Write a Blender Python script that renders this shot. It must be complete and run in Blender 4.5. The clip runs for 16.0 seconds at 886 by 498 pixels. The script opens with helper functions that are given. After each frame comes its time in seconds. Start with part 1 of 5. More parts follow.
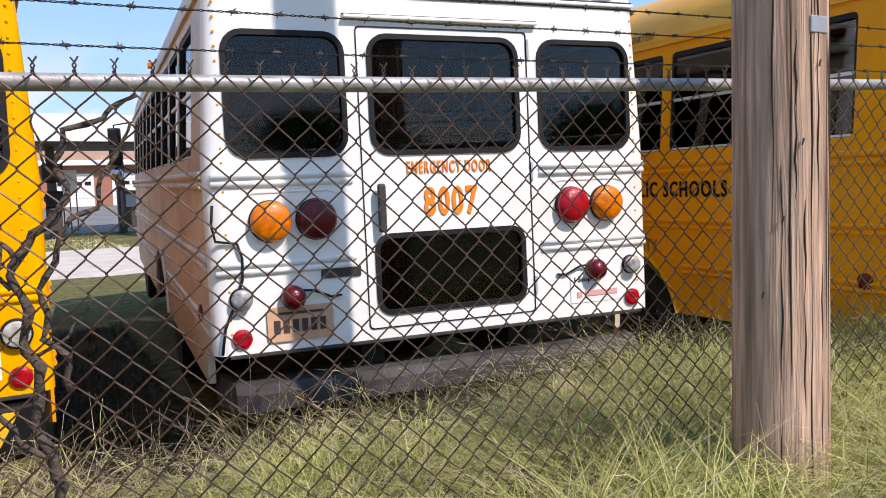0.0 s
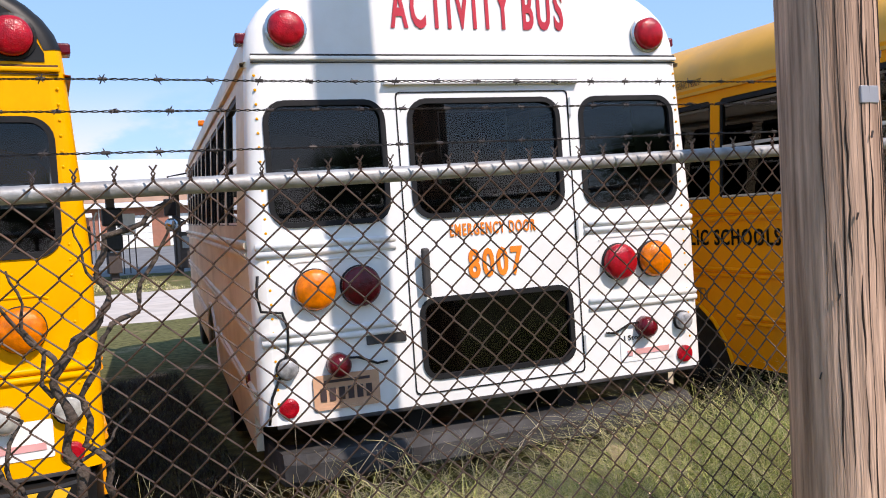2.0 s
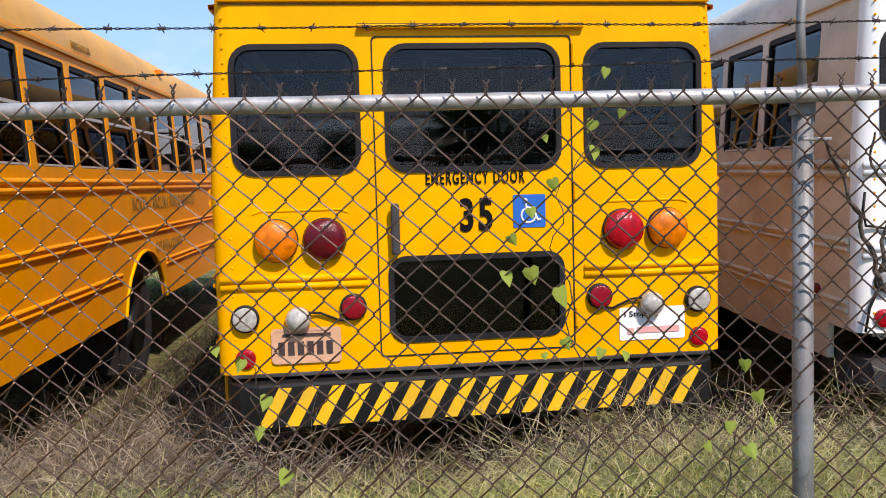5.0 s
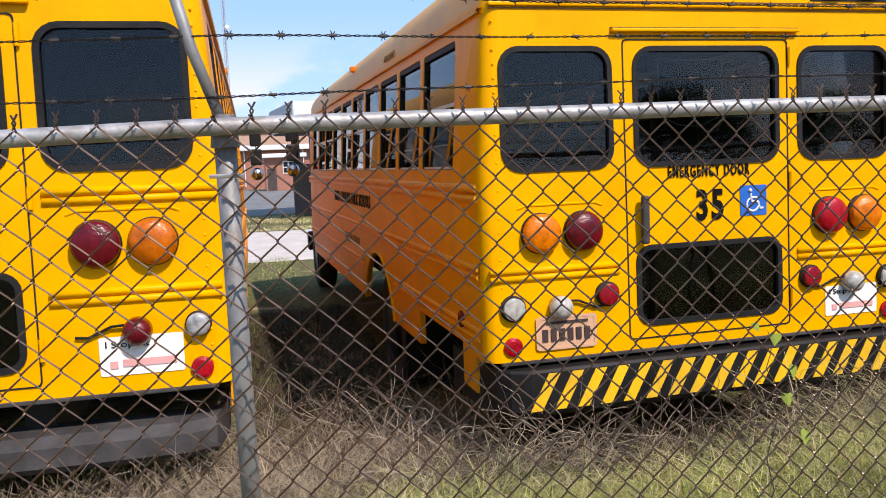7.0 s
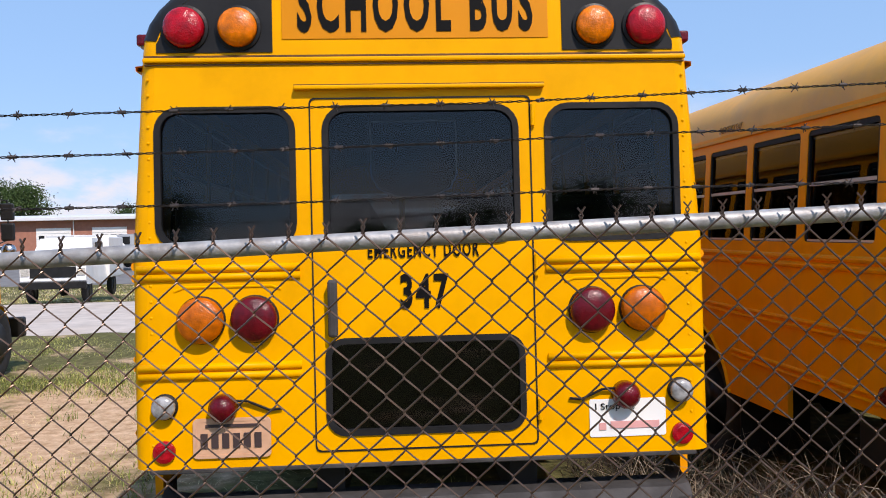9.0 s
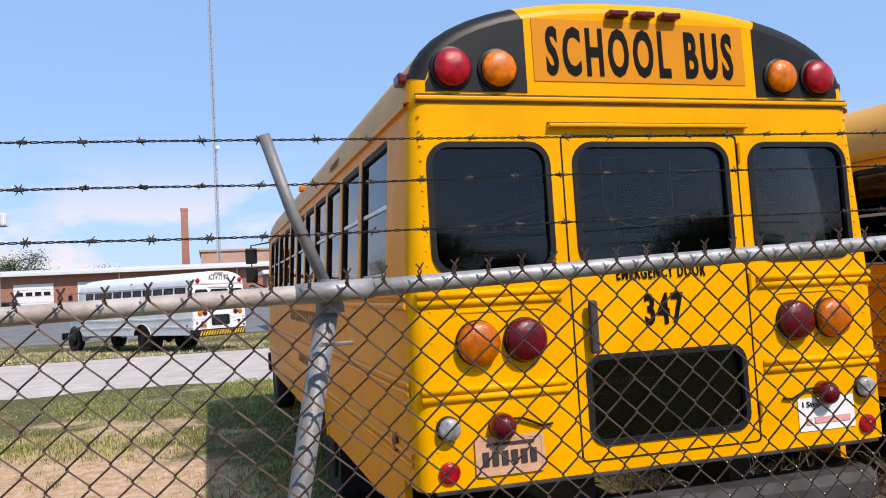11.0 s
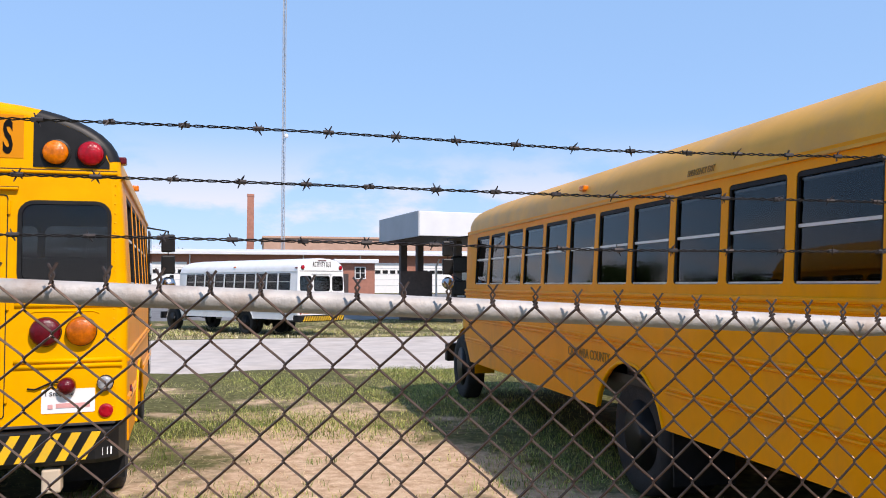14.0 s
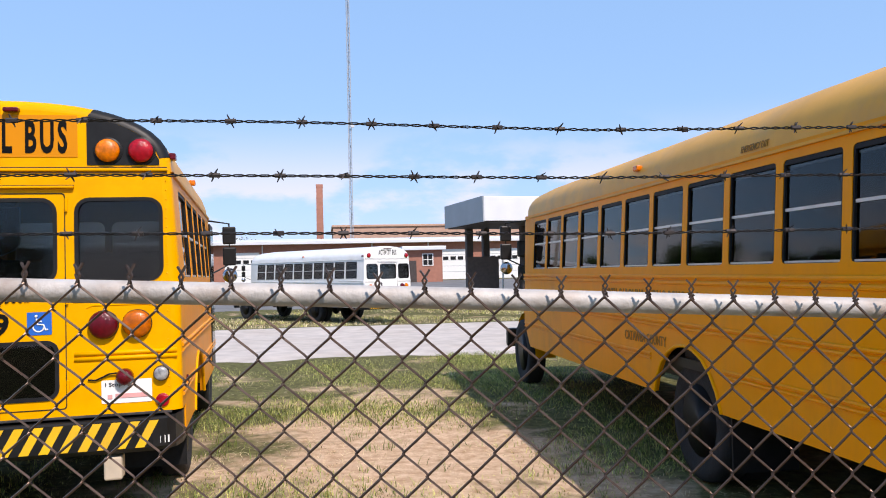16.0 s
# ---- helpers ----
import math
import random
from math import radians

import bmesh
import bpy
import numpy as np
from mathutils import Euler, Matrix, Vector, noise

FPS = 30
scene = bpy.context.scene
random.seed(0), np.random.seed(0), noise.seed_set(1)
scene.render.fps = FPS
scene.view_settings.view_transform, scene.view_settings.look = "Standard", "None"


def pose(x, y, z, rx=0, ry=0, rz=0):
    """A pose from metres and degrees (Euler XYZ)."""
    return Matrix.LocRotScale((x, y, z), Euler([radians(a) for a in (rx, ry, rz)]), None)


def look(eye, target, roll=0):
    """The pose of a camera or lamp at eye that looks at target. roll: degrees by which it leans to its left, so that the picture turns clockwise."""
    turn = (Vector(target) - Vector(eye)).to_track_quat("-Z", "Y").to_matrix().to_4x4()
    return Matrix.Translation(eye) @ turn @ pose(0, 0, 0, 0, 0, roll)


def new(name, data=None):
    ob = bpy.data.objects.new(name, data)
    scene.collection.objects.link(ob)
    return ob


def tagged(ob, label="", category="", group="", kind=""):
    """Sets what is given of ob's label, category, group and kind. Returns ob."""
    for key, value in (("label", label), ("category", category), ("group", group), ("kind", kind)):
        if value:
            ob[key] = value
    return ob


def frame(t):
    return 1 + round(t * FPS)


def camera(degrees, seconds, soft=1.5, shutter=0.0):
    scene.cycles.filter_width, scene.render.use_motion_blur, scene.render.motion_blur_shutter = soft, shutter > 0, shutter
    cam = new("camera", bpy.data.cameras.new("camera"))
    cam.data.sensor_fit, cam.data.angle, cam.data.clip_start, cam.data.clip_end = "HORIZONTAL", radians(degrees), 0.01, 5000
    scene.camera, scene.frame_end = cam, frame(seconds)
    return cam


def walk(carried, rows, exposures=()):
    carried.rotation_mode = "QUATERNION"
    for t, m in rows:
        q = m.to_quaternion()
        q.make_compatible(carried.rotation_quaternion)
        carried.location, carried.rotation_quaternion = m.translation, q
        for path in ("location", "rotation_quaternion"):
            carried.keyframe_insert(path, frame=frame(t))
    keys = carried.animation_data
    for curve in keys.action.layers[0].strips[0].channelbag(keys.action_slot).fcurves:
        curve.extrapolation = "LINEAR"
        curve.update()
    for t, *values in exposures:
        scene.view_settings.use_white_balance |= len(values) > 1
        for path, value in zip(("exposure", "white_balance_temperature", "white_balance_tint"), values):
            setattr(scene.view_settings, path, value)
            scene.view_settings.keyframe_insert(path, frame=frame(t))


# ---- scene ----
cam = camera(57.50, 16.0, soft=1.0)
PATH = [  # seconds, x, y, z, pitch, roll, yaw
    (0.0, 4.728, -3.551, 1.582, -4.37, 1.92, -27.72),
    (0.5, 4.737, -3.556, 1.621, -6.67, 2.37, -25.61),
    (1.0, 4.754, -3.537, 1.656, -7.41, 3.30, -25.01),
    (1.5, 4.794, -3.550, 1.725, -5.10, 3.91, -24.34),
    (2.0, 4.781, -3.530, 1.737, -2.00, 3.36, -24.19),
    (2.5, 4.715, -3.535, 1.741, 0.49, 3.33, -19.44),
    (3.0, 4.637, -3.551, 1.714, 1.49, 2.83, -10.84),
    (3.5, 4.346, -3.565, 1.694, 0.74, 1.05, -5.99),
    (4.0, 4.077, -3.591, 1.709, -1.26, -0.15, -2.65),
    (4.5, 3.629, -3.554, 1.653, -4.52, -0.22, -1.50),
    (4.7, 3.424, -3.553, 1.635, -4.70, 0.38, -2.62),
    (6.8, 1.443, -3.515, 1.703, -6.04, 2.22, -15.34),
    (7.0, 1.339, -3.478, 1.689, -5.33, 2.38, -13.26),
    (7.5, 0.962, -3.427, 1.699, -2.34, 3.02, -9.54),
    (8.0, 0.565, -3.499, 1.748, -1.40, 2.92, -8.20),
    (8.5, 0.224, -3.503, 1.751, -0.89, 2.00, -6.35),
    (9.0, -0.122, -3.391, 1.768, -0.53, 1.31, -3.43),
    (9.5, -0.631, -3.428, 1.744, -0.06, 2.29, -0.88),
    (9.7, -0.817, -3.432, 1.740, 0.63, 2.76, 0.16),
    (11.8, -2.827, -3.267, 1.703, 3.20, 2.51, -24.56),
    (12.0, -3.022, -3.260, 1.708, 2.93, 2.07, -24.40),
    (12.5, -3.407, -3.249, 1.737, 1.00, 0.20, -20.72),
    (13.0, -3.698, -3.017, 1.695, 2.31, 2.12, -9.92),
    (13.5, -4.141, -2.970, 1.692, 2.26, 0.09, -7.62),
    (14.0, -4.324, -2.974, 1.778, 2.52, -0.01, -13.29),
    (14.5, -4.249, -2.962, 1.790, 0.39, -1.18, -14.45),
    (15.0, -4.168, -2.977, 1.800, 0.73, -0.10, -11.75),
    (15.5, -4.174, -2.981, 1.804, 1.51, 0.66, -7.84),
    (16.0, -4.146, -2.968, 1.783, 1.54, 1.26, -8.34),
]
walk(cam, [(t, pose(x, y, z, 90 + p, r, w)) for t, x, y, z, p, r, w in PATH],
     [(0, 0.05), (1.5, 0.12), (2.5, -0.1), (3, -0.14), (4.5, 0.0), (7, 0.06), (9, -0.2), (12, -0.16), (14, -0.12), (16, -0.1)])

# ---- light ----
SUN_AZ, SUN_EL = radians(155.7), radians(48)
world = bpy.data.worlds.new("sky_world")
scene.world = world
world.use_nodes = True
wn, wl = world.node_tree.nodes, world.node_tree.links
sky = wn.new("ShaderNodeTexSky")
sky.sky_type, sky.sun_disc, sky.sun_elevation, sky.sun_rotation = "NISHITA", False, SUN_EL, SUN_AZ
sky.air_density, sky.dust_density, sky.ozone_density = 1.0, 0.5, 2.0
wn["Background"].inputs[1].default_value = 0.15
# fair-weather cumulus low over the horizon, all round
wco = wn.new("ShaderNodeTexCoord")
wmp = wn.new("ShaderNodeMapping")
wmp.inputs["Scale"].default_value = (1, 1, 2.2)
wno = wn.new("ShaderNodeTexNoise")
wno.inputs["Scale"].default_value, wno.inputs["Detail"].default_value, wno.inputs["Roughness"].default_value = 3.6, 8, 0.55
wra = wn.new("ShaderNodeMapRange")
wra.interpolation_type = "SMOOTHSTEP"
wra.inputs[1].default_value, wra.inputs[2].default_value = 0.46, 0.56
wse = wn.new("ShaderNodeSeparateXYZ")
whi = wn.new("ShaderNodeMapRange")
whi.interpolation_type = "SMOOTHSTEP"
whi.inputs[1].default_value, whi.inputs[2].default_value, whi.inputs[3].default_value, whi.inputs[4].default_value = 0.05, 0.20, 0.85, 0.0
wmu = wn.new("ShaderNodeMath")
wmu.operation = "MULTIPLY"
wmx = wn.new("ShaderNodeMix")
wmx.data_type = "RGBA"
wmx.inputs[7].default_value = (6.9, 6.9, 7.3, 1)
wl.new(wco.outputs["Generated"], wmp.inputs["Vector"])
wl.new(wmp.outputs[0], wno.inputs["Vector"])
wl.new(wno.outputs[0], wra.inputs[0])
wl.new(wco.outputs["Generated"], wse.inputs[0])
wl.new(wse.outputs[2], whi.inputs[0])
wl.new(wra.outputs[0], wmu.inputs[0])
wl.new(whi.outputs[0], wmu.inputs[1])
wl.new(wmu.outputs[0], wmx.inputs[0])
whs = wn.new("ShaderNodeHueSaturation")
whs.inputs["Saturation"].default_value = 1.12
wl.new(sky.outputs[0], whs.inputs["Color"])
whz = wn.new("ShaderNodeMix")  # summer haze evens the sky out
whz.data_type = "RGBA"
whz.inputs[0].default_value = 0.62
whz.inputs[7].default_value = (2.7, 5.2, 9.0, 1)
wl.new(whs.outputs[0], whz.inputs[6])
wl.new(whz.outputs[2], wmx.inputs[6])
wl.new(wmx.outputs[2], wn["Background"].inputs[0])
sun = new("sun", bpy.data.lights.new("sun", "SUN"))
sun.data.energy, sun.data.angle, sun.data.color = 5.0, radians(0.55), (1.0, 0.96, 0.90)
to_sun = Vector((math.sin(SUN_AZ) * math.cos(SUN_EL), math.cos(SUN_AZ) * math.cos(SUN_EL), math.sin(SUN_EL)))
sun.matrix_world = look(to_sun * 40, (0, 0, 0))
scene.view_settings.use_white_balance = True
scene.view_settings.white_balance_temperature, scene.view_settings.white_balance_tint = 7000, 20


# ---- materials ----
def material(name, color, rough=0.5, metal=0.0, vary=0.12, scale=6.0, bump=0.0, bump_scale=60.0, dirt=None, dirt_scale=1.5,
             dirt_amount=0.3, coat=0.0, spec=0.5, stretch=(1, 1, 1), random_tint=0.0):
    m = bpy.data.materials.new(name)
    m.use_nodes = True
    n, l = m.node_tree.nodes, m.node_tree.links
    b = n["Principled BSDF"]
    b.inputs["Roughness"].default_value, b.inputs["Metallic"].default_value = rough, metal
    b.inputs["Coat Weight"].default_value, b.inputs["Specular IOR Level"].default_value = coat, spec
    b.inputs["Coat Roughness"].default_value = 0.15
    tc = n.new("ShaderNodeTexCoord")
    mp = n.new("ShaderNodeMapping")
    mp.inputs["Scale"].default_value = stretch
    l.new(tc.outputs["Object"], mp.inputs["Vector"])
    no = n.new("ShaderNodeTexNoise")
    no.inputs["Scale"].default_value, no.inputs["Detail"].default_value = scale, 6
    l.new(mp.outputs[0], no.inputs["Vector"])
    ra = n.new("ShaderNodeValToRGB")
    lo = [c * (1 - vary) for c in color]
    hi = [min(1, c * (1 + vary)) for c in color]
    ra.color_ramp.elements[0].color, ra.color_ramp.elements[1].color = (*lo, 1), (*hi, 1)
    ra.color_ramp.elements[0].position, ra.color_ramp.elements[1].position = 0.3, 0.7
    l.new(no.outputs[0], ra.inputs[0])
    out = ra.outputs[0]
    if dirt:
        n2 = n.new("ShaderNodeTexNoise")
        n2.inputs["Scale"].default_value, n2.inputs["Detail"].default_value, n2.inputs["Roughness"].default_value = dirt_scale, 9, 0.65
        l.new(mp.outputs[0], n2.inputs["Vector"])
        r2 = n.new("ShaderNodeValToRGB")
        r2.color_ramp.elements[0].position, r2.color_ramp.elements[1].position = 0.46, 0.72
        r2.color_ramp.elements[1].color = (dirt_amount, dirt_amount, dirt_amount, 1)
        r2.color_ramp.elements[0].color = (0, 0, 0, 1)
        l.new(n2.outputs[0], r2.inputs[0])
        mx = n.new("ShaderNodeMix")
        mx.data_type = "RGBA"
        l.new(r2.outputs[0], mx.inputs[0])
        l.new(out, mx.inputs[6])
        mx.inputs[7].default_value = (*dirt, 1)
        out = mx.outputs[2]
    if random_tint:
        g = n.new("ShaderNodeNewGeometry")
        hs = n.new("ShaderNodeHueSaturation")
        mr = n.new("ShaderNodeMapRange")
        mr.inputs[3].default_value, mr.inputs[4].default_value = 1 - random_tint, 1 + random_tint
        l.new(g.outputs["Random Per Island"], mr.inputs[0])
        l.new(mr.outputs[0], hs.inputs["Value"])
        l.new(out, hs.inputs["Color"])
        out = hs.outputs[0]
    l.new(out, b.inputs["Base Color"])
    if bump:
        n3 = n.new("ShaderNodeTexNoise")
        n3.inputs["Scale"].default_value, n3.inputs["Detail"].default_value = bump_scale, 4
        l.new(mp.outputs[0], n3.inputs["Vector"])
        bp = n.new("ShaderNodeBump")
        bp.inputs["Strength"].default_value, bp.inputs["Distance"].default_value = bump, 0.01
        l.new(n3.outputs[0], bp.inputs["Height"])
        l.new(bp.outputs[0], b.inputs["Normal"])
    return m


def glass_material(name, tint, gloss=0.02):
    m = bpy.data.materials.new(name)
    m.use_nodes = True
    n, l = m.node_tree.nodes, m.node_tree.links
    n.remove(n["Principled BSDF"])
    tr, gl, fr, mx = (n.new(k) for k in ("ShaderNodeBsdfTransparent", "ShaderNodeBsdfGlossy", "ShaderNodeFresnel", "ShaderNodeMixShader"))
    tr.inputs[0].default_value = (*tint, 1)
    gl.inputs["Roughness"].default_value = gloss
    fr.inputs[0].default_value = 1.5
    l.new(fr.outputs[0], mx.inputs[0])
    l.new(tr.outputs[0], mx.inputs[1])
    l.new(gl.outputs[0], mx.inputs[2])
    l.new(mx.outputs[0], n["Material Output"].inputs[0])
    return m


def lens_material(name, color):
    m = material(name, color, rough=0.2, vary=0.35, scale=28, coat=0.12, spec=0.35, bump=0.3, bump_scale=160)
    b = m.node_tree.nodes["Principled BSDF"]
    b.inputs["Subsurface Weight"].default_value = 0.0
    return m


YELLOW = material("bus_yellow_paint", (0.86, 0.385, 0.0), 0.36, vary=0.05, scale=3, bump=0.05, bump_scale=7, dirt=(0.58, 0.25, 0.0), dirt_scale=2.6, dirt_amount=0.4, coat=0.0, spec=0.09)
FLANK = material("sun_faded_flank_paint", (0.88, 0.322, 0.0), 0.40, vary=0.1, scale=2, bump=0.07, bump_scale=6, dirt=(0.50, 0.21, 0.03), dirt_scale=2.0, dirt_amount=0.65, spec=0.11, stretch=(1, 1, 0.35))
SEAM_LINE = material("dirty_shadow_seam", (0.10, 0.042, 0.008), 0.7, vary=0.4, scale=12)
YELLOW_ROOF = material("faded_yellow_roof_paint", (0.72, 0.345, 0.03), 0.45, vary=0.12, scale=2, bump=0.05, bump_scale=7, dirt=(0.44, 0.26, 0.10), dirt_scale=1.3, dirt_amount=0.6, spec=0.35)
WHITE = material("bus_white_paint", (0.80, 0.80, 0.78), 0.35, vary=0.03, scale=3, bump=0.03, bump_scale=9, dirt=(0.52, 0.45, 0.34), dirt_scale=1.8, dirt_amount=0.25, coat=0.2)
# tan here is dust plus bounce from the yellow bus, mixed into the colour
WHITE_ROOF = material("dusty_bounce_tinted_white", (0.64, 0.55, 0.41), 0.45, vary=0.12, scale=2, dirt=(0.30, 0.21, 0.11), dirt_scale=2.2, dirt_amount=0.75, stretch=(1, 0.6, 1))
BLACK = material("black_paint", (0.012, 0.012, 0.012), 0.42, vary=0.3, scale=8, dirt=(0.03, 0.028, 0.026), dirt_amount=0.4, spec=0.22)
RUBBER = material("black_rubber", (0.009, 0.009, 0.010), 0.6, vary=0.3, scale=20, dirt=(0.03, 0.027, 0.024), dirt_amount=0.5, bump=0.2, spec=0.25)
TYRE = material("dusty_tyre_rubber", (0.013, 0.0125, 0.0125), 0.85, vary=0.3, scale=12, dirt=(0.032, 0.028, 0.025), dirt_amount=0.5, bump=0.4)
BUMPER_GREY = material("dusty_dark_grey_steel", (0.06, 0.057, 0.056), 0.7, vary=0.45, scale=5, dirt=(0.022, 0.02, 0.018), dirt_scale=3.5, dirt_amount=0.8, bump=0.2, spec=0.2)
SIGN_ORANGE = material("orange_sign_panel", (0.66, 0.235, 0.0), 0.45, vary=0.05, scale=4, spec=0.2)
HAZARD = material("hazard_stripe_yellow", (0.88, 0.50, 0.01), 0.45, vary=0.1, scale=10, dirt=(0.25, 0.18, 0.06), dirt_scale=5, dirt_amount=0.5)
RED_LENS = lens_material("red_lens", (0.36, 0.002, 0.010))
DARK_RED = lens_material("dark_red_lens", (0.105, 0.001, 0.006))
MID_RED = lens_material("faded_red_lens", (0.24, 0.003, 0.012))
AMBER = lens_material("amber_lens", (0.70, 0.165, 0.0))
DULL_AMBER = lens_material("dull_amber_lens", (0.50, 0.11, 0.0))
CLEAR_LENS = material("clear_ribbed_lens", (0.40, 0.39, 0.35), 0.15, vary=0.35, scale=30, coat=0.5)
GREY_LENS = material("dusty_clear_lens", (0.30, 0.30, 0.30), 0.2, vary=0.5, scale=30, coat=0.4)
CHROME = material("dull_chrome", (0.5, 0.5, 0.5), 0.25, metal=1.0, vary=0.15)
STEEL = material("galvanised_steel", (0.35, 0.35, 0.345), 0.5, metal=0.35, vary=0.25, scale=25, dirt=(0.17, 0.13, 0.10), dirt_scale=9, dirt_amount=0.75, bump=0.15, bump_scale=120)
WIRE = material("weathered_fence_wire", (0.108, 0.070, 0.052), 0.34, metal=0.65, vary=0.45, scale=14, dirt=(0.11, 0.052, 0.03), dirt_scale=9, dirt_amount=0.8)
POST_STEEL = material("weathered_grey_post", (0.22, 0.225, 0.225), 0.55, metal=0.25, vary=0.25, scale=12, dirt=(0.12, 0.085, 0.06), dirt_scale=6, dirt_amount=0.7, bump=0.15, bump_scale=120)
RAIL_STEEL = material("pale_galvanised_rail", (0.45, 0.42, 0.385), 0.6, metal=0.12, vary=0.18, scale=18, dirt=(0.30, 0.19, 0.12), dirt_scale=7, dirt_amount=0.7, bump=0.2, bump_scale=120)
RUST_WIRE = material("dark_rusty_barbed_wire", (0.05, 0.04, 0.037), 0.65, metal=0.4, vary=0.4, scale=30)
GLASS = glass_material("tinted_bus_glass", (0.40, 0.43, 0.44))
SASH = material("bright_aluminium_sash", (0.62, 0.62, 0.60), 0.35, metal=0.3, vary=0.1)
SEAT = material("dark_vinyl_seat", (0.035, 0.04, 0.045), 0.55, vary=0.3)
INSIDE = material("dull_interior_lining", (0.07, 0.075, 0.075), 0.7, vary=0.1)
PLATE_TAN = material("faded_copper_plate", (0.60, 0.345, 0.21), 0.5, vary=0.1, scale=20)
PLATE_DARK = material("dark_plate_figures", (0.05, 0.03, 0.03), 0.6)
STICKER = material("white_sticker", (0.80, 0.80, 0.78), 0.45, vary=0.04)
INK = material("black_lettering", (0.006, 0.006, 0.006), 0.6, spec=0.08)
INK_FADED = material("worn_dark_lettering", (0.26, 0.13, 0.012), 0.6)
RED_INK = material("red_lettering", (0.50, 0.01, 0.03), 0.45)
ORANGE_INK = material("orange_lettering", (0.85, 0.22, 0.01), 0.45)
PINK_INK = material("pale_red_lettering", (0.70, 0.35, 0.33), 0.5)
BLUE_SIGN = material("blue_sign_vinyl", (0.01, 0.12, 0.48), 0.4, vary=0.05)
WOOD_POLE = material("weathered_pole_wood", (0.52, 0.345, 0.25), 0.85, vary=0.4, scale=9, stretch=(7, 7, 0.3), bump=1.0, bump_scale=16, dirt=(0.12, 0.065, 0.04), dirt_scale=2.6, dirt_amount=0.8, spec=0.1)


# ---- builders ----
def mesh_from(bm, name, smooth=False):
    me = bpy.data.meshes.new(name)
    bmesh.ops.recalc_face_normals(bm, faces=bm.faces)
    if smooth:
        for f in bm.faces:
            f.smooth = True
    bm.to_mesh(me)
    bm.free()
    return me


def part(name, bm, mat, parent=None, label="", smooth=False):
    me = bm if isinstance(bm, bpy.types.Mesh) else mesh_from(bm, name, smooth)
    if not me.materials:
        me.materials.append(mat)
    ob = new(name, me)
    if parent:
        ob.parent = parent
    if label:
        tagged(ob, label)
    return ob


def thing(name, m, label, category, group="", kind=""):
    ob = new(name)
    ob.matrix_world = m
    ob.empty_display_size = 0.2
    return tagged(ob, label, category, group, kind)


def add_box(bm, x0, x1, y0, y1, z0, z1, bevel=0.0):
    r = bmesh.ops.create_cube(bm, size=1)
    bmesh.ops.scale(bm, vec=(x1 - x0, y1 - y0, z1 - z0), verts=r["verts"])
    bmesh.ops.translate(bm, vec=((x0 + x1) / 2, (y0 + y1) / 2, (z0 + z1) / 2), verts=r["verts"])
    if bevel:
        es = {e for v in r["verts"] for e in v.link_edges}
        bmesh.ops.bevel(bm, geom=list(es), offset=bevel, segments=2, affect="EDGES", profile=0.5)
    return bm


def box(*a, bevel=0.0):
    return add_box(bmesh.new(), *a, bevel=bevel)


def add_tube(bm, pts, radii, sides=8, cap=True):
    pts = [Vector(p) for p in pts]
    if not isinstance(radii, (list, tuple)):
        radii = [radii] * len(pts)
    rings = []
    up = Vector((0.13, 0.31, 0.94))
    for i, p in enumerate(pts):
        d = (pts[min(i + 1, len(pts) - 1)] - pts[max(i - 1, 0)]).normalized()
        a = d.cross(up)
        if a.length < 0.1:
            a = d.cross(Vector((1, 0, 0)))
        a.normalize()
        b = d.cross(a)
        rings.append([bm.verts.new(p + radii[i] * (a * math.cos(k * 2 * math.pi / sides) + b * math.sin(k * 2 * math.pi / sides))) for k in range(sides)])
    for r0, r1 in zip(rings, rings[1:]):
        for k in range(sides):
            bm.faces.new((r0[k], r0[(k + 1) % sides], r1[(k + 1) % sides], r1[k]))
    if cap:
        bm.faces.new(rings[0])
        bm.faces.new(rings[-1])
    return bm


def tube(pts, radii, sides=8):
    return add_tube(bmesh.new(), pts, radii, sides)


def lathe(profile, axis="y", steps=24, centre=(0, 0, 0)):
    """profile: (radius, along) pairs, turned about the axis through centre."""
    bm = bmesh.new()
    rings = []
    for r, a in profile:
        ring = []
        for k in range(steps):
            c, s = r * math.cos(2 * math.pi * k / steps), r * math.sin(2 * math.pi * k / steps)
            v = (c, a, s) if axis == "y" else (a, c, s) if axis == "x" else (c, s, a)
            ring.append(bm.verts.new(Vector(v) + Vector(centre)))
        rings.append(ring)
    for r0, r1 in zip(rings, rings[1:]):
        for k in range(steps):
            bm.faces.new((r0[k], r0[(k + 1) % steps], r1[(k + 1) % steps], r1[k]))
    for r in (rings[0], rings[-1]):
        bm.faces.new(r)
    bmesh.ops.remove_doubles(bm, verts=bm.verts, dist=1e-5)
    return bm


def rounded(x0, x1, z0, z1, r, n=5):
    pts = []
    for cx, cz, a0 in ((x1 - r, z1 - r, 0), (x0 + r, z1 - r, 90), (x0 + r, z0 + r, 180), (x1 - r, z0 + r, 270)):
        for k in range(n + 1):
            a = radians(a0 + 90 * k / n)
            pts.append((cx + r * math.cos(a), cz + r * math.sin(a)))
    return pts


